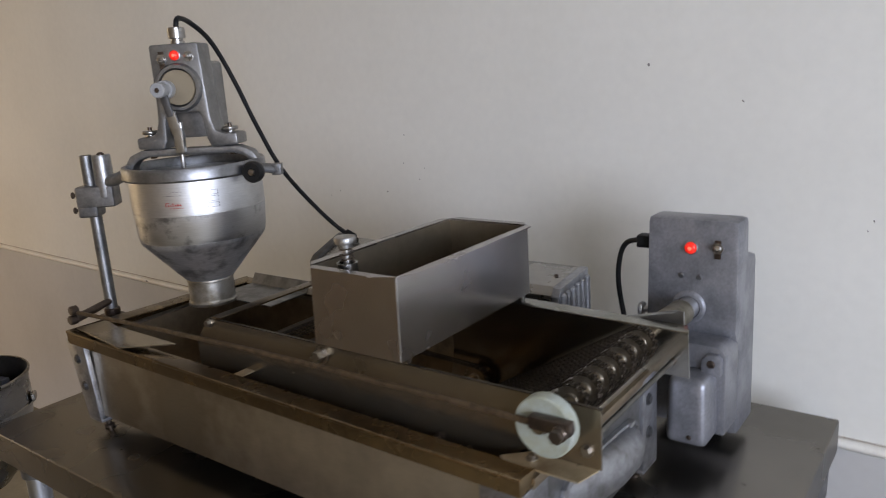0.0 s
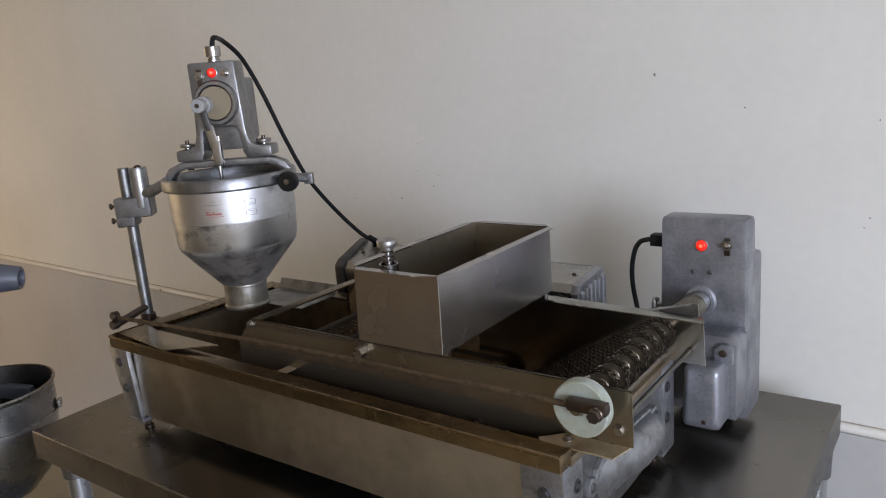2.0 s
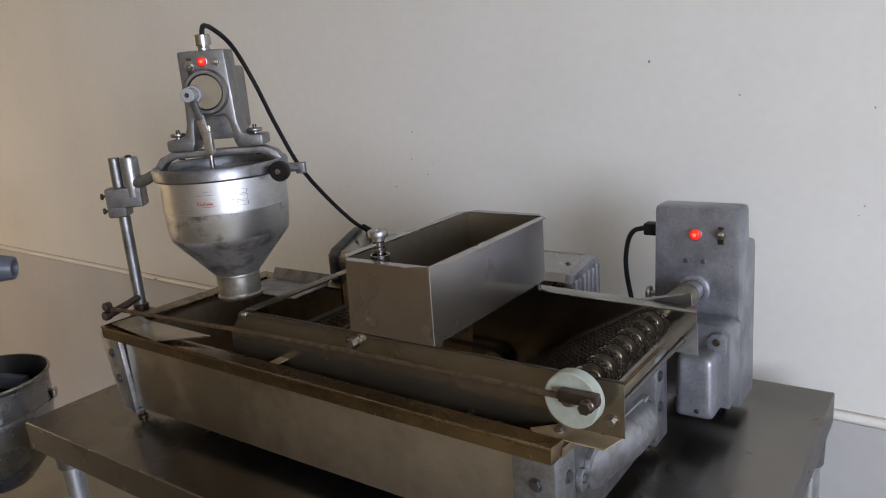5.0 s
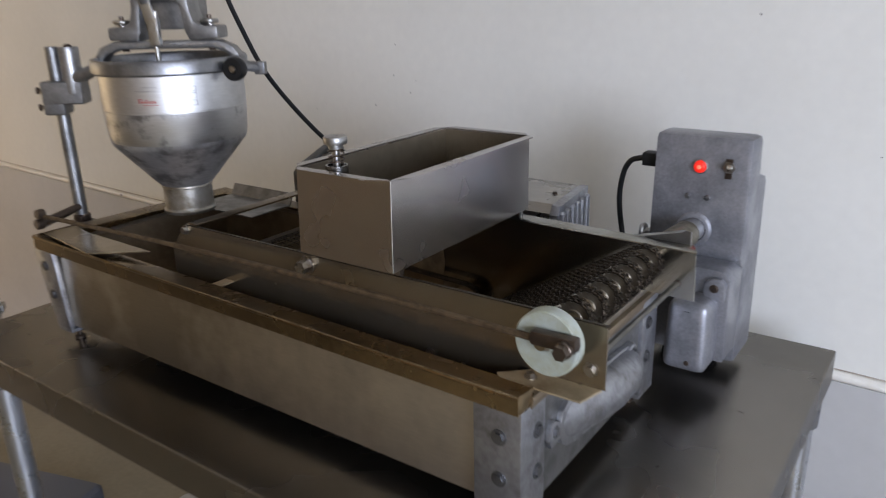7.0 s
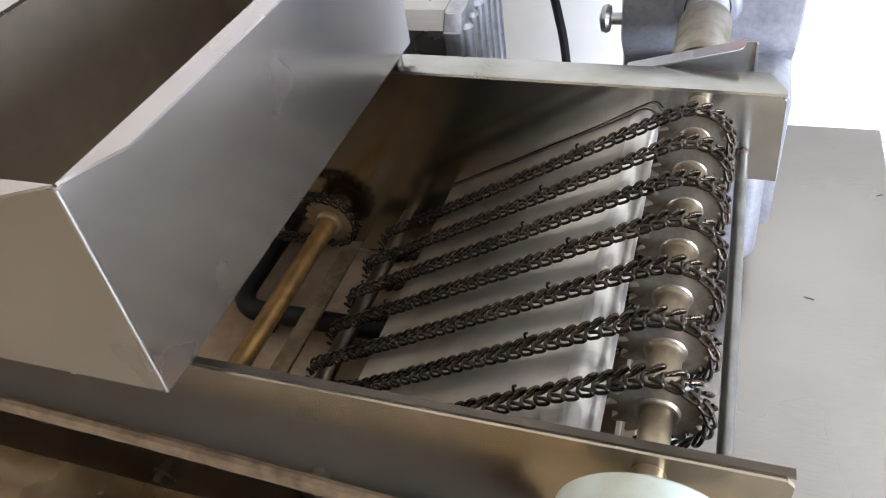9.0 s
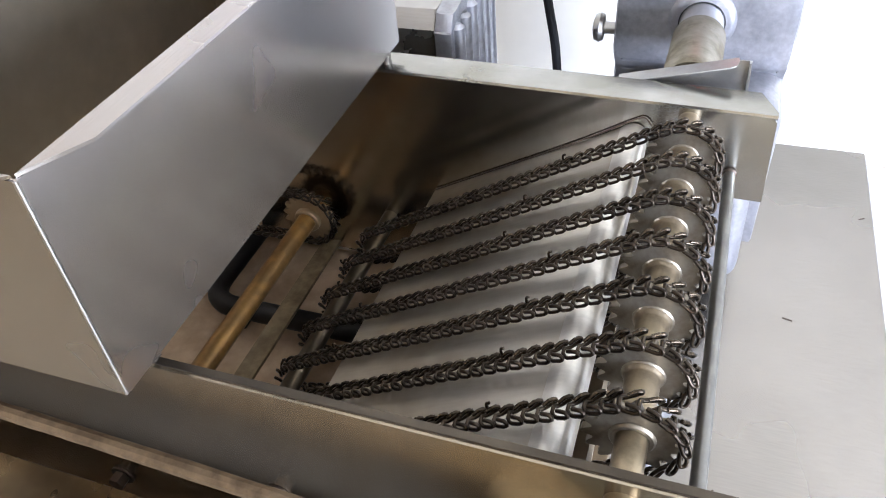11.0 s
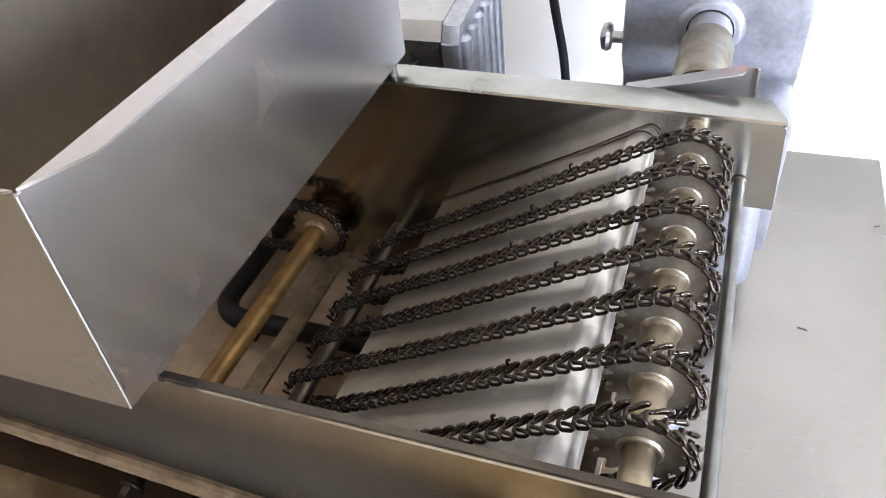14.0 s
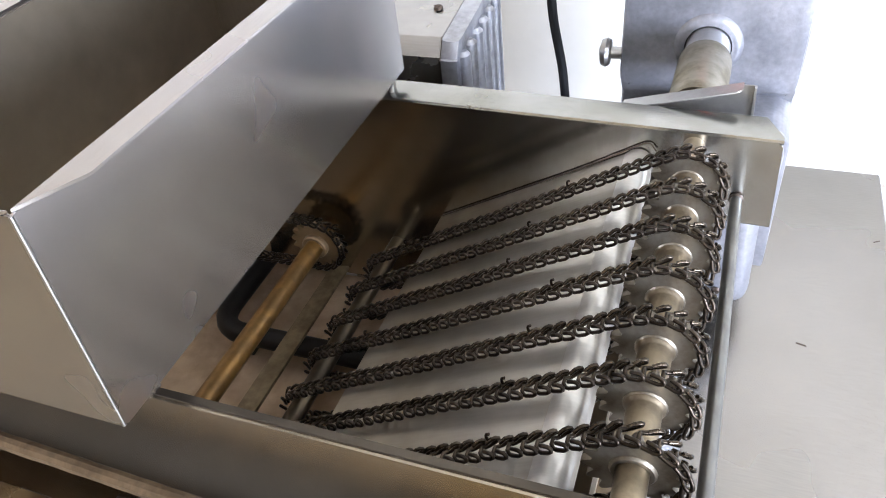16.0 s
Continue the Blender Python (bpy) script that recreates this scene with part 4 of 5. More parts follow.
part("spring", tube(coil, 0.0009, 6), GREASY, pan, "coiled steel spring")
part("knob", lathe([(0, 0.386), (0.0085, 0.386), (0.0090, 0.3905), (0.0132, 0.3915), (0.0138, 0.3925), (0.0138, 0.3990), (0.0130, 0.4002), (0.004, 0.4004), (0.0035, 0.3994), (0, 0.3994)], 28, pose(KX, KY, 0)), KNOB, pan, "round nickel plunger knob")

# ---------------------------------------------------------------- the depositor
dep = thing("batter_depositor", "cast aluminium batter depositor with a conical hopper on a post", "depositor")
dep.matrix_basis = pose(-0.550, 0.137, 0.208, 0, 0, 33)
PX, PY = -0.2278, 0.0716  # the post, from the hopper's axis


def shell(profile, t, seg=64):
    """A thin-walled turned body with an inside."""
    inner = [(max(r - t, 0.001), z) for r, z in profile]
    return lathe(profile + inner[::-1], seg, None, True)


hop = part("hopper", shell([(0.1088, 0.1838), (0.1092, 0.1842), (0.1092, 0.1856), (0.1087, 0.1862), (0.1080, 0.244)], 0.002), SPUN, dep, "polished spun aluminium hopper")
part("lower_band", shell([(0.1040, 0.1362), (0.1062, 0.1460), (0.1085, 0.1825), (0.1086, 0.1840)], 0.002), SPUN_BAND, hop, "scuffed band below the groove")
part("cone", shell([(0.0400, 0.0585), (0.0435, 0.0612), (0.0990, 0.1262), (0.1028, 0.1312), (0.1045, 0.1368)], 0.002), SPUN_WORN, hop, "scuffed lower cone")
part("neck", shell([(0.0402, 0.0120), (0.0412, 0.0135), (0.0412, 0.0170), (0.0394, 0.0190), (0.0389, 0.0225), (0.0389, 0.0540), (0.0402, 0.0552), (0.0402, 0.0585), (0.0394, 0.0600)], 0.004), NECKM, hop, "short stained neck")
part("nozzle_plug", lathe([(0, 0.016), (0.030, 0.016), (0.034, 0.024), (0.034, 0.042), (0, 0.042)], 32), CAST, hop)
part("rim_ring", lathe([(0.1075, 0.2390), (0.1150, 0.2390), (0.1172, 0.2420), (0.1172, 0.2565), (0.1150, 0.2605), (0.1085, 0.2605), (0.1065, 0.2570)], 64, None, True), CAST, dep, "cast ring round the hopper rim")


def patch(name, a0, a1, z0, z1, r0, r1, material, parent):
    """A printed mark that follows the hopper's curve. Angles in degrees from straight ahead, to the right."""
    bm = bmesh.new()
    n = max(2, int(abs(a1 - a0) / 3) + 1)
    rows = []
    for k in range(n + 1):
        a = radians(a0 + (a1 - a0) * k / n)
        rows.append([bm.verts.new((r * math.sin(a), -r * math.cos(a), z)) for r, z in ((r0, z0), (r1, z1), (r1 + 0.0003, z1), (r0 + 0.0003, z0))])
    for a, b in zip(rows, rows[1:]):
        for i in range(4):
            bm.faces.new((a[i], b[i], b[(i + 1) % 4], a[(i + 1) % 4]))
    bm.faces.new(rows[0])
    bm.faces.new(rows[-1][::-1])
    return part(name, bm, material, parent)


def hop_r(z):
    return 0.1087 - (z - 0.186) * 0.0007 / 0.058 + 0.0004


# The red mark as plain strokes with a line under them, and faint printed bars and frames.
for a0, a1, z0, z1 in [(-6.2 + 2.05 * k, -5.3 + 2.05 * k, 0.2012, (0.2076, 0.2048, 0.2050, 0.2072, 0.2046, 0.2050, 0.2047)[k]) for k in range(7)] + [(-6.2, -3.0, 0.2066, 0.2076), (-4.0, 7.6, 0.2026, 0.2034), (-3.0, 9.0, 0.1982, 0.1989)]:
    patch("red_mark", a0, a1, z0, z1, hop_r(z0), hop_r(z1), RED_PRINT, hop)
for a0, a1, z0, z1 in ((-8, 8, 0.2180, 0.2186), (-4, 9, 0.2235, 0.2240), (20, 27, 0.2165, 0.2174), (20, 26, 0.2065, 0.2073), (28, 38, 0.2225, 0.2232), (28, 38, 0.2155, 0.2162), (28, 38, 0.2130, 0.2137), (28, 38, 0.2050, 0.2057), (28, 38, 0.2025, 0.2032), (28, 38, 0.1955, 0.1962),
                       (28, 28.6, 0.2155, 0.2232), (37.4, 38, 0.2155, 0.2232), (28, 28.6, 0.2050, 0.2137), (37.4, 38, 0.2050, 0.2137), (28, 28.6, 0.1955, 0.2032), (37.4, 38, 0.1955, 0.2032)):
    patch("printed_bar", a0, a1, z0, z1, hop_r(z0), hop_r(z1), GREY_PRINT, hop)

# The arched yoke that carries the drive head.
OUTER = [(-0.118, 0.244), (-0.115, 0.259), (-0.104, 0.2745), (-0.082, 0.2835), (0.082, 0.2835), (0.104, 0.2745), (0.115, 0.259), (0.118, 0.244)]
INNER = [(0.104, 0.244), (0.101, 0.256), (0.092, 0.2655), (0.074, 0.2715), (-0.074, 0.2715), (-0.092, 0.2655), (-0.101, 0.256), (-0.104, 0.244)]
part("yoke", xz_prism(OUTER + INNER, -0.013, 0.015, 0.003), YOKEM, dep, "arched cast yoke over the hopper")

head = part("drive_head", xz_prism([(-0.085, 0.274), (-0.085, 0.293), (-0.062, 0.294), (-0.050, 0.300), (-0.0445, 0.318), (-0.0425, 0.360), (-0.0425, 0.440), (0.0390, 0.440), (0.0425, 0.360), (0.0445, 0.318), (0.050, 0.300), (0.062, 0.294), (0.085, 0.293), (0.085, 0.274),
                                 (0.040, 0.272), (0.034, 0.286), (0.031, 0.320), (0.026, 0.330), (-0.026, 0.330), (-0.031, 0.320), (-0.034, 0.286), (-0.040, 0.272)], -0.022, 0.030, 0.0045), HEADM, dep, "cast aluminium drive head with feet")
head.matrix_basis = Matrix.Translation((0.002, 0, 0.0115))
part("rear_cover", box((-0.040, 0.028, 0.300), (0.040, 0.082, 0.412), 0.010, 3), HEADM, head)
part("back_plate", box((-0.034, 0.004, 0.288), (0.034, 0.029, 0.332), 0.002), CAST, head)
part("boss", lathe([(0.0300, 0.0), (0.0390, 0.0), (0.0385, 0.006), (0.0360, 0.0105), (0.0310, 0.0105), (0.0300, 0.0085)], 48, pose(0, -0.020, 0.371, 90, 0, 0), True), HEADM, head)
part("gap_ring", lathe([(0, 0.0), (0.0302, 0.0), (0.0302, 0.0035), (0, 0.0035)], 40, pose(0, -0.0205, 0.371, 90, 0, 0)), BLACK_KNOB, head)
wheel = part("crank_wheel", lathe([(0, 0.002), (0.0282, 0.002), (0.0282, 0.0085), (0.0275, 0.0095), (0, 0.0095)], 48, pose(0, -0.0205, 0.371, 90, 0, 0)), TAN, head, "tan fibre crank wheel")
PIN = Vector((-0.017, -0.030, 0.369))
bm = rod(PIN, PIN + Vector((0, -0.016, 0)), 0.0145, 24, 0.001)
part("crank_pin", bm, WHITE_PLASTIC, wheel)
bm = rod(PIN + Vector((0, -0.016, 0)), PIN + Vector((0, -0.040, 0)), 0.0118, 24, 0.0012)
add_lathe(bm, [(0.0045, 0), (0.0062, 0), (0.0062, 0.001), (0.0045, 0.001)], 14, pose(*(PIN + Vector((0, -0.040, 0))), 90, 0, 0), True)
pin = part("crank_pin", bm, WHITE_PLASTIC, wheel, "white plastic roller on the crank pin")
screw(pin, PIN + Vector((0, -0.040, 0)), (0, -1, 0), 0.0038, GREASY)
TIP = Vector((0.0015, -0.052, 0.303))
link = PIN + Vector((0.002, -0.022, 0.0115))
q = (TIP - link).normalized().to_track_quat("Z", "Y").to_matrix().to_4x4()
ln = (TIP - link).length
bm = add_box(bmesh.new(), (-0.0030, -0.0060, 0), (0.0030, 0.0060, ln * 0.55), 0.002, m=Matrix.Translation(link) @ q)
lk = part("link_arm", bm, LINKM, dep, "two-part link arm")
bm = add_box(bmesh.new(), (-0.0015, -0.0080, ln * 0.46), (0.0045, 0.0080, ln * 0.90), 0.0015, m=Matrix.Translation(link) @ q)
part("link_end", bm, CHROME, lk, "bright flat link")
bm = rod(TIP + Vector((0, -0.004, 0)), TIP + Vector((0, 0.008, 0)), 0.006, 14)
add_box(bm, TIP + Vector((-0.008, -0.002, -0.026)), TIP + Vector((0.008, 0.010, 0.016)), 0.003)
add_rod(bm, TIP + Vector((0.004, 0.004, 0.014)), TIP + Vector((0.004, 0.004, 0.026)), 0.004, 12, 0.001)
add_rod(bm, TIP + Vector((0, 0.004, -0.020)), TIP + Vector((0, 0.004, -0.110)), 0.0034, 12)
part("plunger_rod", bm, CHROME, dep, "polished plunger rod")

# Lamp, switch and reset button on the head's face.
def pilot_lamp(parent, at, r):
    way = Vector((0, -1, 0))
    m = along(at, Vector(at) + way)
    part("pilot_ring", lathe([(r * 0.7, 0), (r * 1.12, 0), (r * 1.12, 0.0015), (r * 0.9, 0.0025), (r * 0.7, 0.0025)], 24, m, True), CAST, parent)
    lens = part("pilot_lamp", lathe([(r * 0.98, 0.0015), (r * 0.95, 0.004), (r * 0.75, 0.0062), (r * 0.4, 0.0074), (0, 0.0078)], 24, m), LED, parent, "glowing red pilot lamp")
    part("lamp_core", lathe([(r * 0.34, 0.0076), (r * 0.2, 0.0084), (0, 0.0086)], 14, m), LED_CORE, lens)


def toggle(parent, at, tilt):
    at = Vector(at)
    sw = part("toggle_switch", rod(at, at + Vector((0, -0.002, 0)), 0.0088, 6), CHROME, parent)
    bm = rod(at + Vector((0, -0.002, 0)), at + Vector((0, -0.007, 0)), 0.0056, 16, 0.001)
    add_rod(bm, at + Vector((0, -0.006, 0)), at + Vector((0.003, -0.015, tilt)), 0.0024, 12, 0.0006, 0.0034)
    part("toggle_lever", bm, BOLT, sw)
    part("switch_tab", box((at.x - 0.0045, at.y - 0.0014, at.z - 0.016), (at.x + 0.0045, at.y - 0.0002, at.z + 0.012), 0.0004), GREASY, sw)


pilot_lamp(head, (0.0, -0.022, 0.4215), 0.0082)
toggle(head, (-0.0225, -0.022, 0.4165), -0.006)
bm = rod((0.0225, -0.022, 0.4195), (0.0225, -0.0235, 0.4195), 0.0088, 6)
add_rod(bm, (0.0225, -0.0235, 0.4195), (0.0225, -0.029, 0.4195), 0.0056, 16, 0.001)
add_rod(bm, (0.0225, -0.029, 0.4195), (0.0225, -0.033, 0.4195), 0.0036, 12, 0.001)
part("reset_button", bm, CHROME, head)
bm = lathe([(0, 0.439), (0.0115, 0.439), (0.0115, 0.444), (0.0098, 0.445), (0.0098, 0.448), (0.0138, 0.449), (0.0138, 0.465), (0.0120, 0.4665), (0.006, 0.4665), (0, 0.4665)], 14, pose(-0.003, 0.004, 0))
part("cord_grip", bm, CHROME, head, "ridged metal cord grip")
for x in (-0.072, 0.066):
    bm = rod((x, 0.004, 0.262), (x, 0.004, 0.3090), 0.0036, 12)
    st = part("stud", bm, GREASY, head)
    part("thumb_nut", lathe([(0.0038, 0.2885), (0.0075, 0.2885), (0.0075, 0.2920), (0.0060, 0.2940), (0.0060, 0.2960), (0.0125, 0.2970), (0.0135, 0.2988), (0.0135, 0.3015), (0.0120, 0.3033), (0.0038, 0.3033)], 18, pose(x, 0.004, 0), True), CHROME, st, "knurled thumb nut")
    bolt(head, (x, 0.004, 0.2615), (0, 0, -1), 0.006, 0.004, GREASY)

# Handle lug and black knob at one side; sleeve, clamp and post at the other.
bm = tube(smooth_path([(0.104, -0.034, 0.247), (0.118, -0.028, 0.246), (0.136, -0.018, 0.243), (0.146, -0.012, 0.2415)], 4), 0.0095, 10, flat=0.6)
add_box(bm, (0.137, -0.021, 0.231), (0.153, -0.004, 0.250), 0.002)
part("handle_lug", bm, CAST, dep)
kn = part("clamp_knob", lathe([(0, -0.004), (0.010, -0.004), (0.0165, 0.0), (0.0175, 0.004), (0.0175, 0.012), (0.0155, 0.0155), (0.0075, 0.0155), (0.0065, 0.014), (0, 0.014)], 28, pose(0.122, -0.056, 0.2440, 90, 0, -12)), BLACK_KNOB, dep, "round black clamp knob")
part("knob_stem", rod((0.121, -0.058, 0.2440), (0.115, -0.026, 0.2440), 0.006, 12), CAST, kn)
part("knob_cap", lathe([(0, 0.0142), (0.0058, 0.0142), (0.0045, 0.0165), (0, 0.017)], 16, pose(0.122, -0.056, 0.2440, 90, 0, -12)), BOLT, kn)
bm = lathe([(0, 0.198), (0.0160, 0.198), (0.0165, 0.200), (0.0165, 0.270), (0.0155, 0.2735), (0, 0.2735)], 28, pose(PX + 0.0295, PY - 0.0025, 0))
add_tube(bm, smooth_path([(PX + 0.032, PY - 0.003, 0.226), (-0.168, 0.057, 0.230), (-0.146, 0.048, 0.2395), (-0.120, 0.038, 0.247), (-0.100, 0.031, 0.2490)], 5), lambda t: 0.0135 - 0.0050 * t, 14, flat=0.8)
sl = part("hinge_sleeve", bm, YOKEM, dep, "cast hinge sleeve and arm")
part("sleeve_pin", lathe([(0, 0.2734), (0.0065, 0.2734), (0.0065, 0.2755), (0.003, 0.278), (0, 0.278)], 14, pose(PX + 0.0295, PY - 0.0025, 0)), GREASY, sl)
bm = add_box(bmesh.new(), (-0.022, -0.022, 0.180), (0.046, 0.018, 0.219), 0.005, 3, pose(PX, PY, 0, 0, 0, 8))
add_box(bm, (-0.022, -0.022, 0.163), (0.014, 0.018, 0.184), 0.005, 3, pose(PX, PY, 0, 0, 0, 8))
cl = part("post_clamp", bm, CAST, dep, "cast aluminium post clamp")
for z in (0.175, 0.203):
    bm = rod((PX - 0.021, PY - 0.004, z), (PX - 0.032, PY - 0.007, z), 0.003, 10)
    add_rod(bm, (PX - 0.030, PY - 0.0065, z), (PX - 0.035, PY - 0.008, z), 0.0062, 12, 0.0015)
    part("clamp_screw", bm, GREASY, cl)
part("post", rod((PX, PY, -0.034), (PX, PY, 0.274), 0.0108, 24, 0.001), POSTM, dep, "round aluminium post")
bm = add_box(bmesh.new(), (-0.020, -0.016, -0.040), (0.036, 0.018, -0.026), 0.003, 2, pose(PX, PY, 0, 0, 0, -33))
add_rod(bm, (PX, PY, -0.028), (PX, PY, -0.014), 0.0145, 20, 0.002)
part("post_base", bm, GREASY, dep, "dark greasy post base")

# Cord of the drive head, from its grip down to the control box.
cord = thing("power_cord", "black rubber cord hanging from the drive head", "cord")
way = smooth_path([(-0.553, 0.140, 0.681), (-0.553, 0.143, 0.696), (-0.560, 0.155, 0.701), (-0.576, 0.184, 0.696), (-0.584, 0.219, 0.675), (-0.585, 0.243, 0.644), (-0.579, 0.268, 0.588), (-0.571, 0.298, 0.509), (-0.562, 0.338, 0.424), (-0.550, 0.399, 0.344), (-0.522, 0.440, 0.287), (-0.495, 0.455, 0.271)], 6)
part("cable", tube(way, 0.0043, 10), RUBBER, cord)
part("strain_relief", rod((-0.497, 0.453, 0.270), (-0.512, 0.444, 0.284), 0.0072, 14, 0.002, 0.0055), RUBBER, cord)

# ---------------------------------------------------------------- conveyor drive
drv = thing("conveyor_drive", "grey cast aluminium gear motor housing driving the conveyor", "gear motor")


def tapered(lo, hi, inset, bevel, seg=3):
    """A cast block whose top draws in a little."""
    bm = box(lo, hi)
    cx, cy = (lo[0] + hi[0]) / 2, (lo[1] + hi[1]) / 2
    for v in bm.verts:
        if v.co.z > (lo[2] + hi[2]) / 2:
            v.co.x += inset * (1 if v.co.x < cx else -1)
            v.co.y += inset * (1 if v.co.y < cy else -1)
    bmesh.ops.bevel(bm, geom=bm.edges[:], offset=bevel, segments=seg, affect="EDGES", profile=0.55)
    return bm


bm = yz_prism([(0.446, 0.3575), (0.4440, 0.190), (0.451, 0.177), (0.464, 0.166), (0.462, 0.018), (0.550, 0.018), (0.545, 0.290), (0.502, 0.299), (0.497, 0.3575)], 0.123, 0.262, 0.009)
for v in bm.verts:
    v.co.x += 0.002 if v.co.x < 0.19 and v.co.z > 0.25 else -0.0015 * (v.co.x > 0.19)
hs = part("housing", bm, CAST_HOUSE, drv, "mottled grey cast housing")
for x in (0.15, 0.215):
    part("foot", rod((x, 0.510, 0.0), (x, 0.510, 0.022), 0.012, 16, 0.002), RUBBER, drv)
fl = [(0.184, 0.046), (0.259, 0.046)] + [(0.259 - 0.018 + 0.018 * math.cos(radians(a)), 0.182 - 0.018 + 0.018 * math.sin(radians(a))) for a in range(0, 91, 15)] + [(0.184, 0.184)]
low = part("gear_cover", add_prism(bmesh.new(), fl, 0.064, Matrix(((1, 0, 0, 0), (0, 0, 1, 0.400), (0, 1, 0, 0), (0, 0, 0, 1))), 0.003), CAST_HOUSE, drv, "cast lower gear cover")
part("cover_boss", tapered((0.187, 0.350, 0.043), (0.249, 0.415, 0.146), 0.003, 0.014, 4), CAST_HOUSE, low)
part("cover_lug", add_prism(bmesh.new(), [(0.226, 0.140), (0.255, 0.140), (0.2555, 0.166), (0.249, 0.173), (0.236, 0.173), (0.226, 0.164)], 0.012, Matrix(((1, 0, 0, 0), (0, 0, 1, 0.390), (0, 1, 0, 0), (0, 0, 0, 1))), 0.004), CAST_HOUSE, low)
screw(low, (0.241, 0.390, 0.159), (0, -1, 0), 0.006, GREASY)
screw(low, (0.224, 0.350, 0.058), (0, -1, 0), 0.0036, GREASY)
part("cast_mark", box((0.2145, 0.3503, 0.131), (0.2215, 0.3545, 0.1335)), CAST_HOUSE, low)
pilot_lamp(hs, (0.192, 0.4445, 0.3145), 0.0092)
toggle(hs, (0.231, 0.4445, 0.3165), 0.004)
for x in (0.178, 0.205):
    screw(hs, (x, 0.4445, 0.2705), (0, -1, 0), 0.0042, CAST)
part("shaft_boss", lathe([(0.0175, 0), (0.0262, 0), (0.0245, 0.0026), (0.0216, 0.0045), (0.0195, 0.0045), (0.0175, 0.005)], 40, pose(0.190, 0.4455, 0.2225, 90, 0, 0), True), CAST_HOUSE, hs)
part("shaft_seal", lathe([(0.016, 0), (0.0192, 0), (0.0192, 0.0040), (0.016, 0.0040)], 32, pose(0.190, 0.4455, 0.2225, 90, 0, 0), True), RUBBER, hs)
sh = part("drive_shaft", rod((0.190, 0.447, 0.2225), (0.190, 0.404, 0.2240), 0.0165, 28, 0.001), SPUN, drv)
part("coupling", lathe([(0, 0), (0.0182, 0), (0.0190, 0.001), (0.0190, 0.075), (0.0182, 0.078), (0, 0.078)], 30, along((0.190, 0.412, 0.2238), (0.1895, 0.325, 0.2285))), COUPLING, sh, "tarnished coupling sleeve")
part("side_knob", lathe([(0, 0), (0.005, 0), (0.005, 0.010), (0.0105, 0.011), (0.012, 0.014), (0.0105, 0.018), (0.004, 0.020), (0, 0.020)], 22, pose(0.124, 0.462, 0.203, 0, -90, 0)), KNOB, hs, "round polished side knob")
bm = add_prism(bmesh.new(), [(0.145, 0.3105), (0.2125, 0.3105), (0.2155, 0.3120), (0.2168, 0.3150), (0.2168, 0.3222), (0.145, 0.3222)], 0.0009, pose(0, 0, 0.2390))
for v in bm.verts:
    v.co.z += (v.co.x - 0.145) * 0.262
add_prism(bm, [(0.150, 0.222), (0.2246, 0.222), (0.2232, 0.2568), (0.2166, 0.2568), (0.150, 0.2395)], 0.0008, Matrix(((1, 0, 0, 0), (0, 0, 1, 0.3222), (0, 1, 0, 0), (0, 0, 0, 1))))
add_prism(bm, [(0.2246, 0.222), (0.2262, 0.222), (0.2246, 0.2566), (0.2232, 0.2568)], 0.0040, Matrix(((1, 0, 0, 0), (0, 0, 1, 0.3190), (0, 1, 0, 0), (0, 0, 0, 1))))
add_box(bm, (0.180, 0.3228, 0.2222), (0.200, 0.3360, 0.2230))
part("spring_clip", bm, KNOB, drv, "thin bent metal clip under the coupling")

plug = thing("drive_cord", "black rubber cord plugged into the gear motor housing", "cord")
part("connector", box((0.100, 0.462, 0.302), (0.1225, 0.484, 0.322), 0.0025), RUBBER, plug, "black moulded plug")
way = smooth_path([(0.101, 0.473, 0.312), (0.089, 0.479, 0.309), (0.074, 0.486, 0.302), (0.062, 0.492, 0.284), (0.055, 0.496, 0.250), (0.056, 0.498, 0.215), (0.064, 0.500, 0.165), (0.068, 0.502, 0.12), (0.076, 0.505, 0.06), (0.090, 0.53, 0.018), (0.10, 0.58, 0.0052), (0.105, 0.640, 0.0045), (0.106, 0.668, -0.02), (0.106, 0.675, -0.2), (0.106, 0.675, FLOOR + 0.01)], 6)
part("cable", tube(way, 0.0043, 10), RUBBER, plug)

# Mains cable that leaves the table towards the floor.
mains = thing("mains_cable", "thick black mains cable running down beside the table", "cable")
part("cable", tube(smooth_path([(0.30, 0.668, -0.40), (0.350, 0.652, -0.335), (0.385, 0.642, -0.325), (0.419, 0.640, -0.359), (0.48, 0.640, -0.438), (0.552, 0.64, -0.532), (0.68, 0.62, -0.695), (0.80, 0.57, -0.850), (0.95, 0.50, FLOOR + 0.012), (1.4, 0.42, FLOOR + 0.012)], 6), 0.0095, 12), RUBBER, mains)

# ---------------------------------------------------------------- the mixer beside the table
BC = Vector((-1.583, 0.051, 0))  # the bowl
MC = BC + Vector((-0.017, -0.012, 0))  # the planetary head
bowl = thing("mixing_bowl", "large polished steel mixing bowl under the mixer head", "mixing bowl", at=(0, 0, -0.016))
prof = [(0.0, -0.410), (0.064, -0.410), (0.074, -0.405), (0.118, -0.355), (0.145, -0.290), (0.159, -0.220), (0.163, -0.182), (0.164, -0.112), (0.169, -0.108), (0.1705, -0.102), (0.168, -0.097), (0.1645, -0.098)]
part("body", lathe(prof, 64, pose(BC.x, BC.y, 0)), BOWLM, bowl)
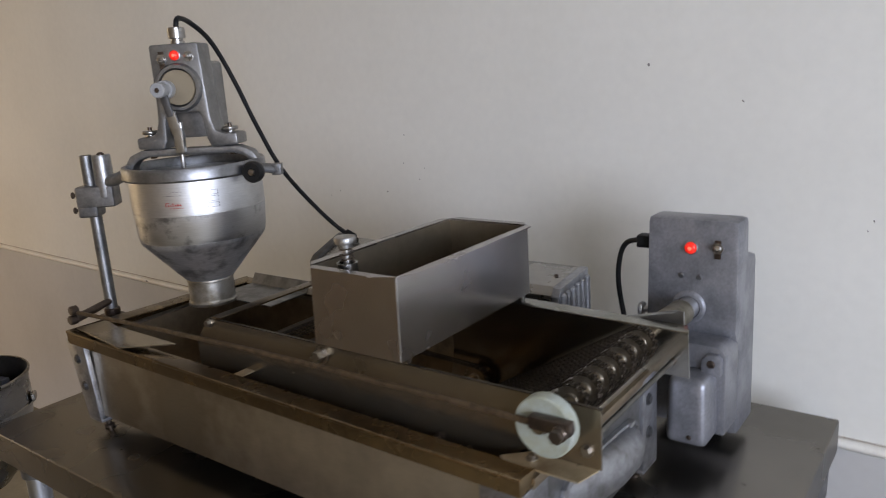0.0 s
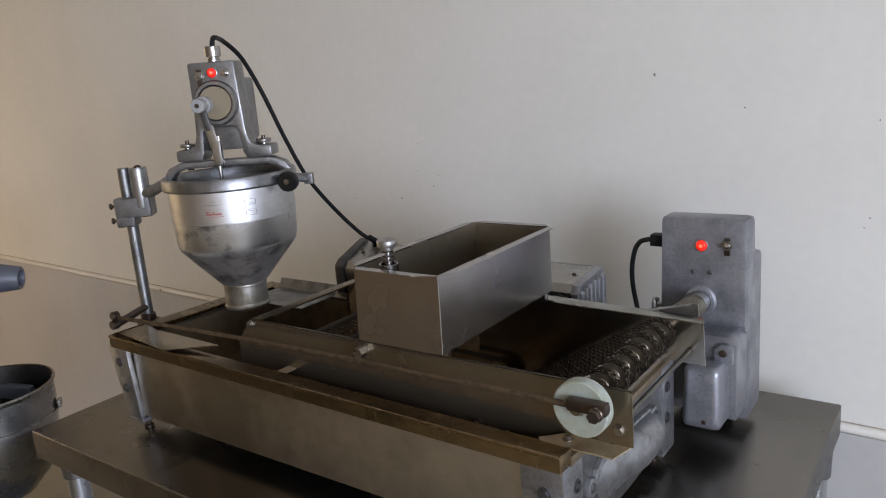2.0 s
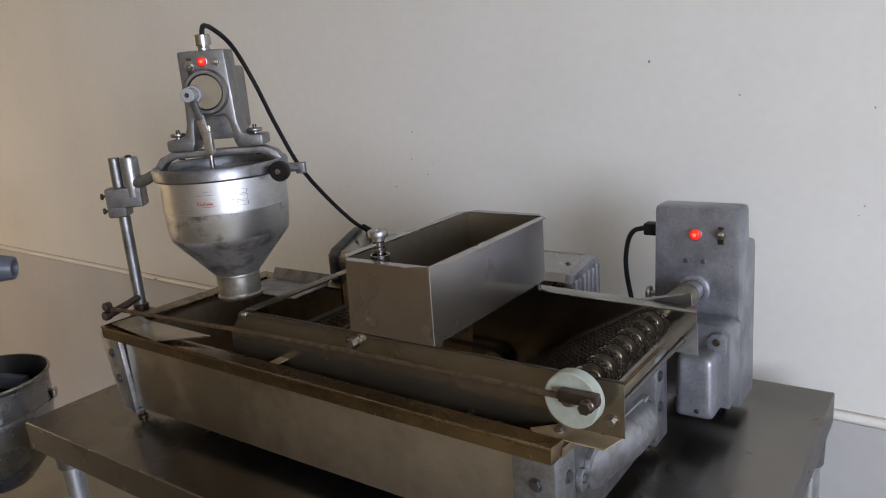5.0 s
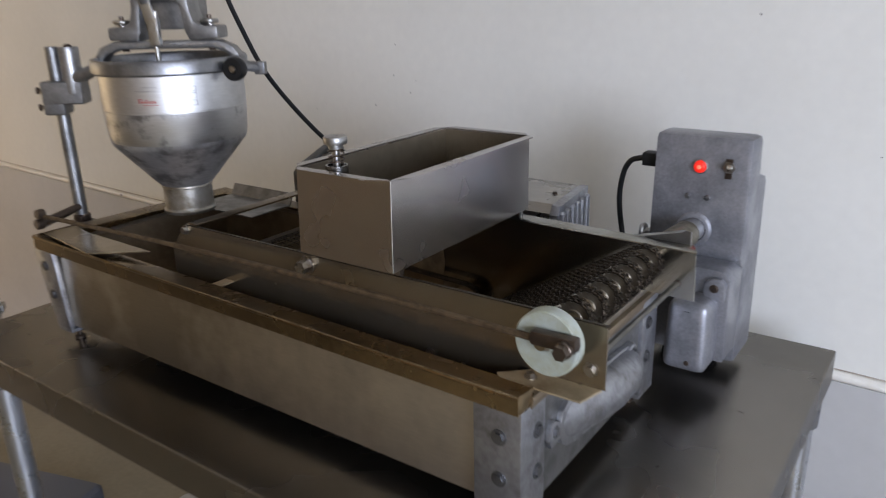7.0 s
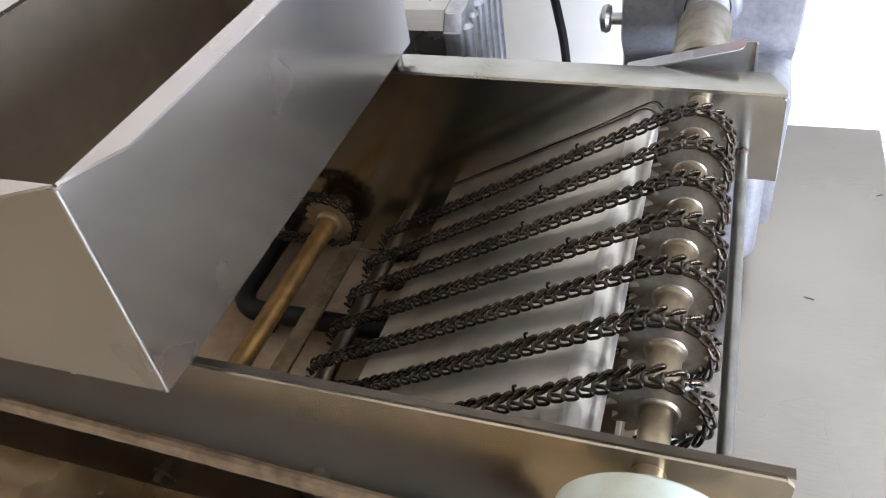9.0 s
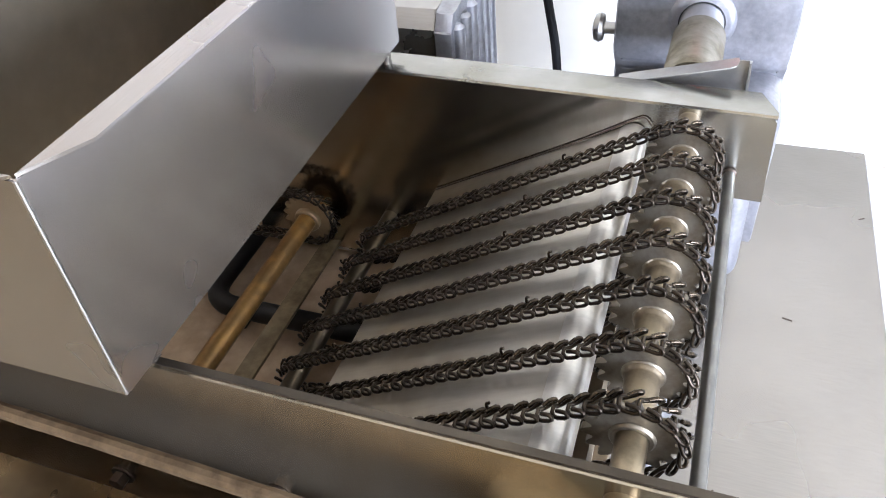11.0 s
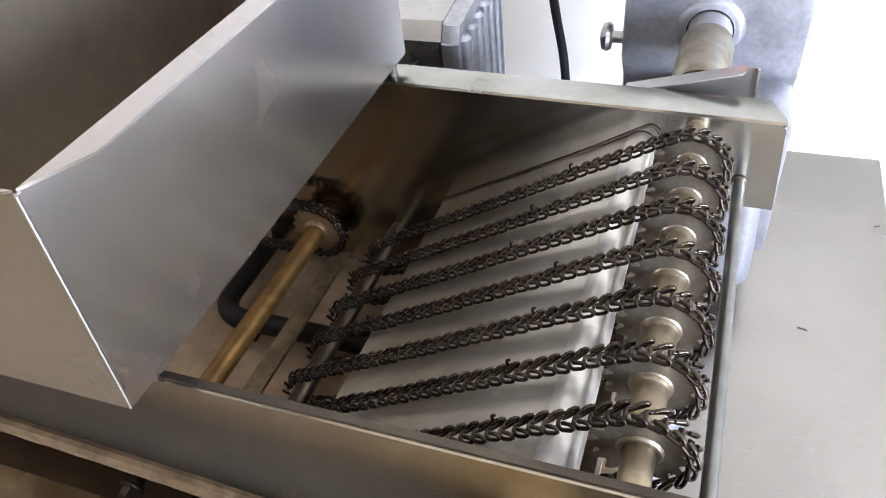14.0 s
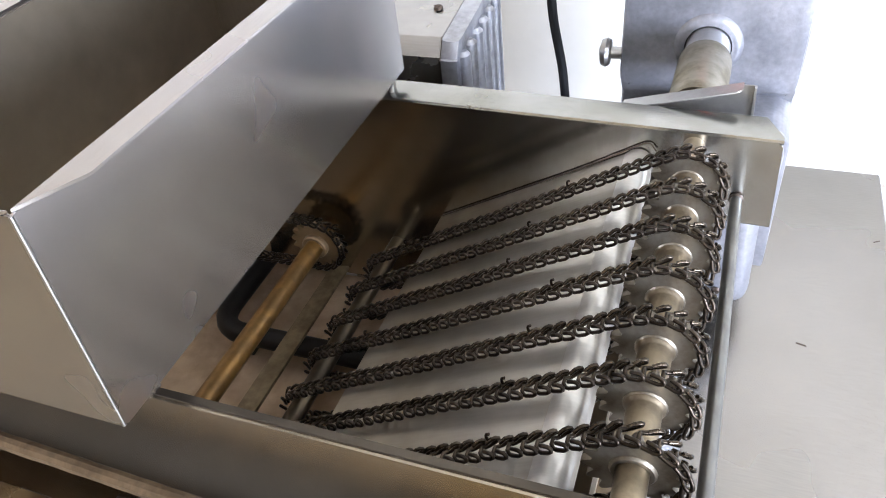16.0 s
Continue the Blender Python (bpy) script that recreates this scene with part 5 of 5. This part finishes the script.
# The hollow's shade is put into the colour of this darker inner skin.
part("lining", lathe([(max(r - 0.003, 0), z + 0.004 if z < -0.2 else z - 0.0005) for r, z in prof[:8]] + [(0.1630, -0.099)], 64, pose(BC.x, BC.y, 0)), BOWL_IN, bowl, "inside in darker steel for the bowl's shade")
part("band", lathe([(0.163, -0.196), (0.1668, -0.194), (0.1668, -0.186), (0.1632, -0.184)], 64, pose(BC.x, BC.y, 0), True), BOWLM, bowl)
for s in (1, -1):
    part("bracket", box((-0.004, -0.016, -0.011), (0.007, 0.016, 0.011), 0.005, 3, pose(BC.x + s * 0.100, BC.y + s * 0.136, -0.176, 0, 0, 55)), BOWLM, bowl)

mixer = thing("dough_mixer", "grey enamelled planetary dough mixer standing beside the table", "mixer")
DX = Vector((-0.83, -0.25, 0)).normalized()
MX, MY = MC.x + DX.x * 0.33, MC.y + DX.y * 0.33
TURN_M = math.degrees(math.atan2(-DX.y, -DX.x))
part("column", box((-0.10, -0.11, FLOOR + 0.06), (0.07, 0.11, 0.20), 0.03, 4, pose(MX, MY, 0, 0, 0, TURN_M)), MIXGREY, mixer)
part("head", box((-0.12, -0.122, 0.075), (0.365, 0.122, 0.30), 0.055, 6, pose(MX, MY, 0, 0, 0, TURN_M)), MIXGREY, mixer, "grey enamelled mixer head")
part("planetary", lathe([(0, 0.020), (0.098, 0.020), (0.106, 0.028), (0.106, 0.062), (0.114, 0.068), (0.114, 0.080), (0, 0.080)], 40, pose(MC.x - 0.022, MC.y - 0.016, 0)), CAST, mixer, "bright planetary ring")
hub = part("attachment_hub", lathe([(0.0, 0), (0.043, 0), (0.041, 0.02), (0.031, 0.086), (0.029, 0.090), (0.022, 0.090), (0.020, 0.084), (0.020, 0.03), (0, 0.03)], 32, along((MC.x + 0.035, MC.y + 0.064, 0.178), (MC.x + 0.103, MC.y + 0.134, 0.168))), MIXGREY, mixer, "grey attachment hub with an open socket")
part("hub_screw", rod((MC.x + 0.055, MC.y + 0.086, 0.204), (MC.x + 0.055, MC.y + 0.086, 0.236), 0.006, 12, 0.002), CHROME, hub)
part("base", box((-0.16, -0.25, FLOOR), (0.56, 0.25, FLOOR + 0.09), 0.03, 3, pose(MX, MY, 0, 0, 0, TURN_M)), MIXGREY, mixer)
for s in (1, -1):
    a = pose(MX, MY, 0, 0, 0, TURN_M)
    part("bowl_arm", box((0.05, s * 0.135 - 0.014, -0.205), (0.36, s * 0.135 + 0.014, -0.165), 0.006, 2, a), MIXGREY, mixer)
part("yoke", box((0.04, -0.15, -0.21), (0.08, 0.15, -0.16), 0.006, 2, pose(MX, MY, 0, 0, 0, TURN_M)), MIXGREY, mixer)

# ---------------------------------------------------------------- the chains, link by link
for i, y in enumerate(ROWS_Y):
    build_chain(y, 0.37 * i, 40 + i)
# The chain round the turning sprocket, running back under the box.
build_chain(0.268, 0.2, 77, (-0.085, 0.116), 0.0218, (-0.365, 0.128), 0.0218, 0.006)
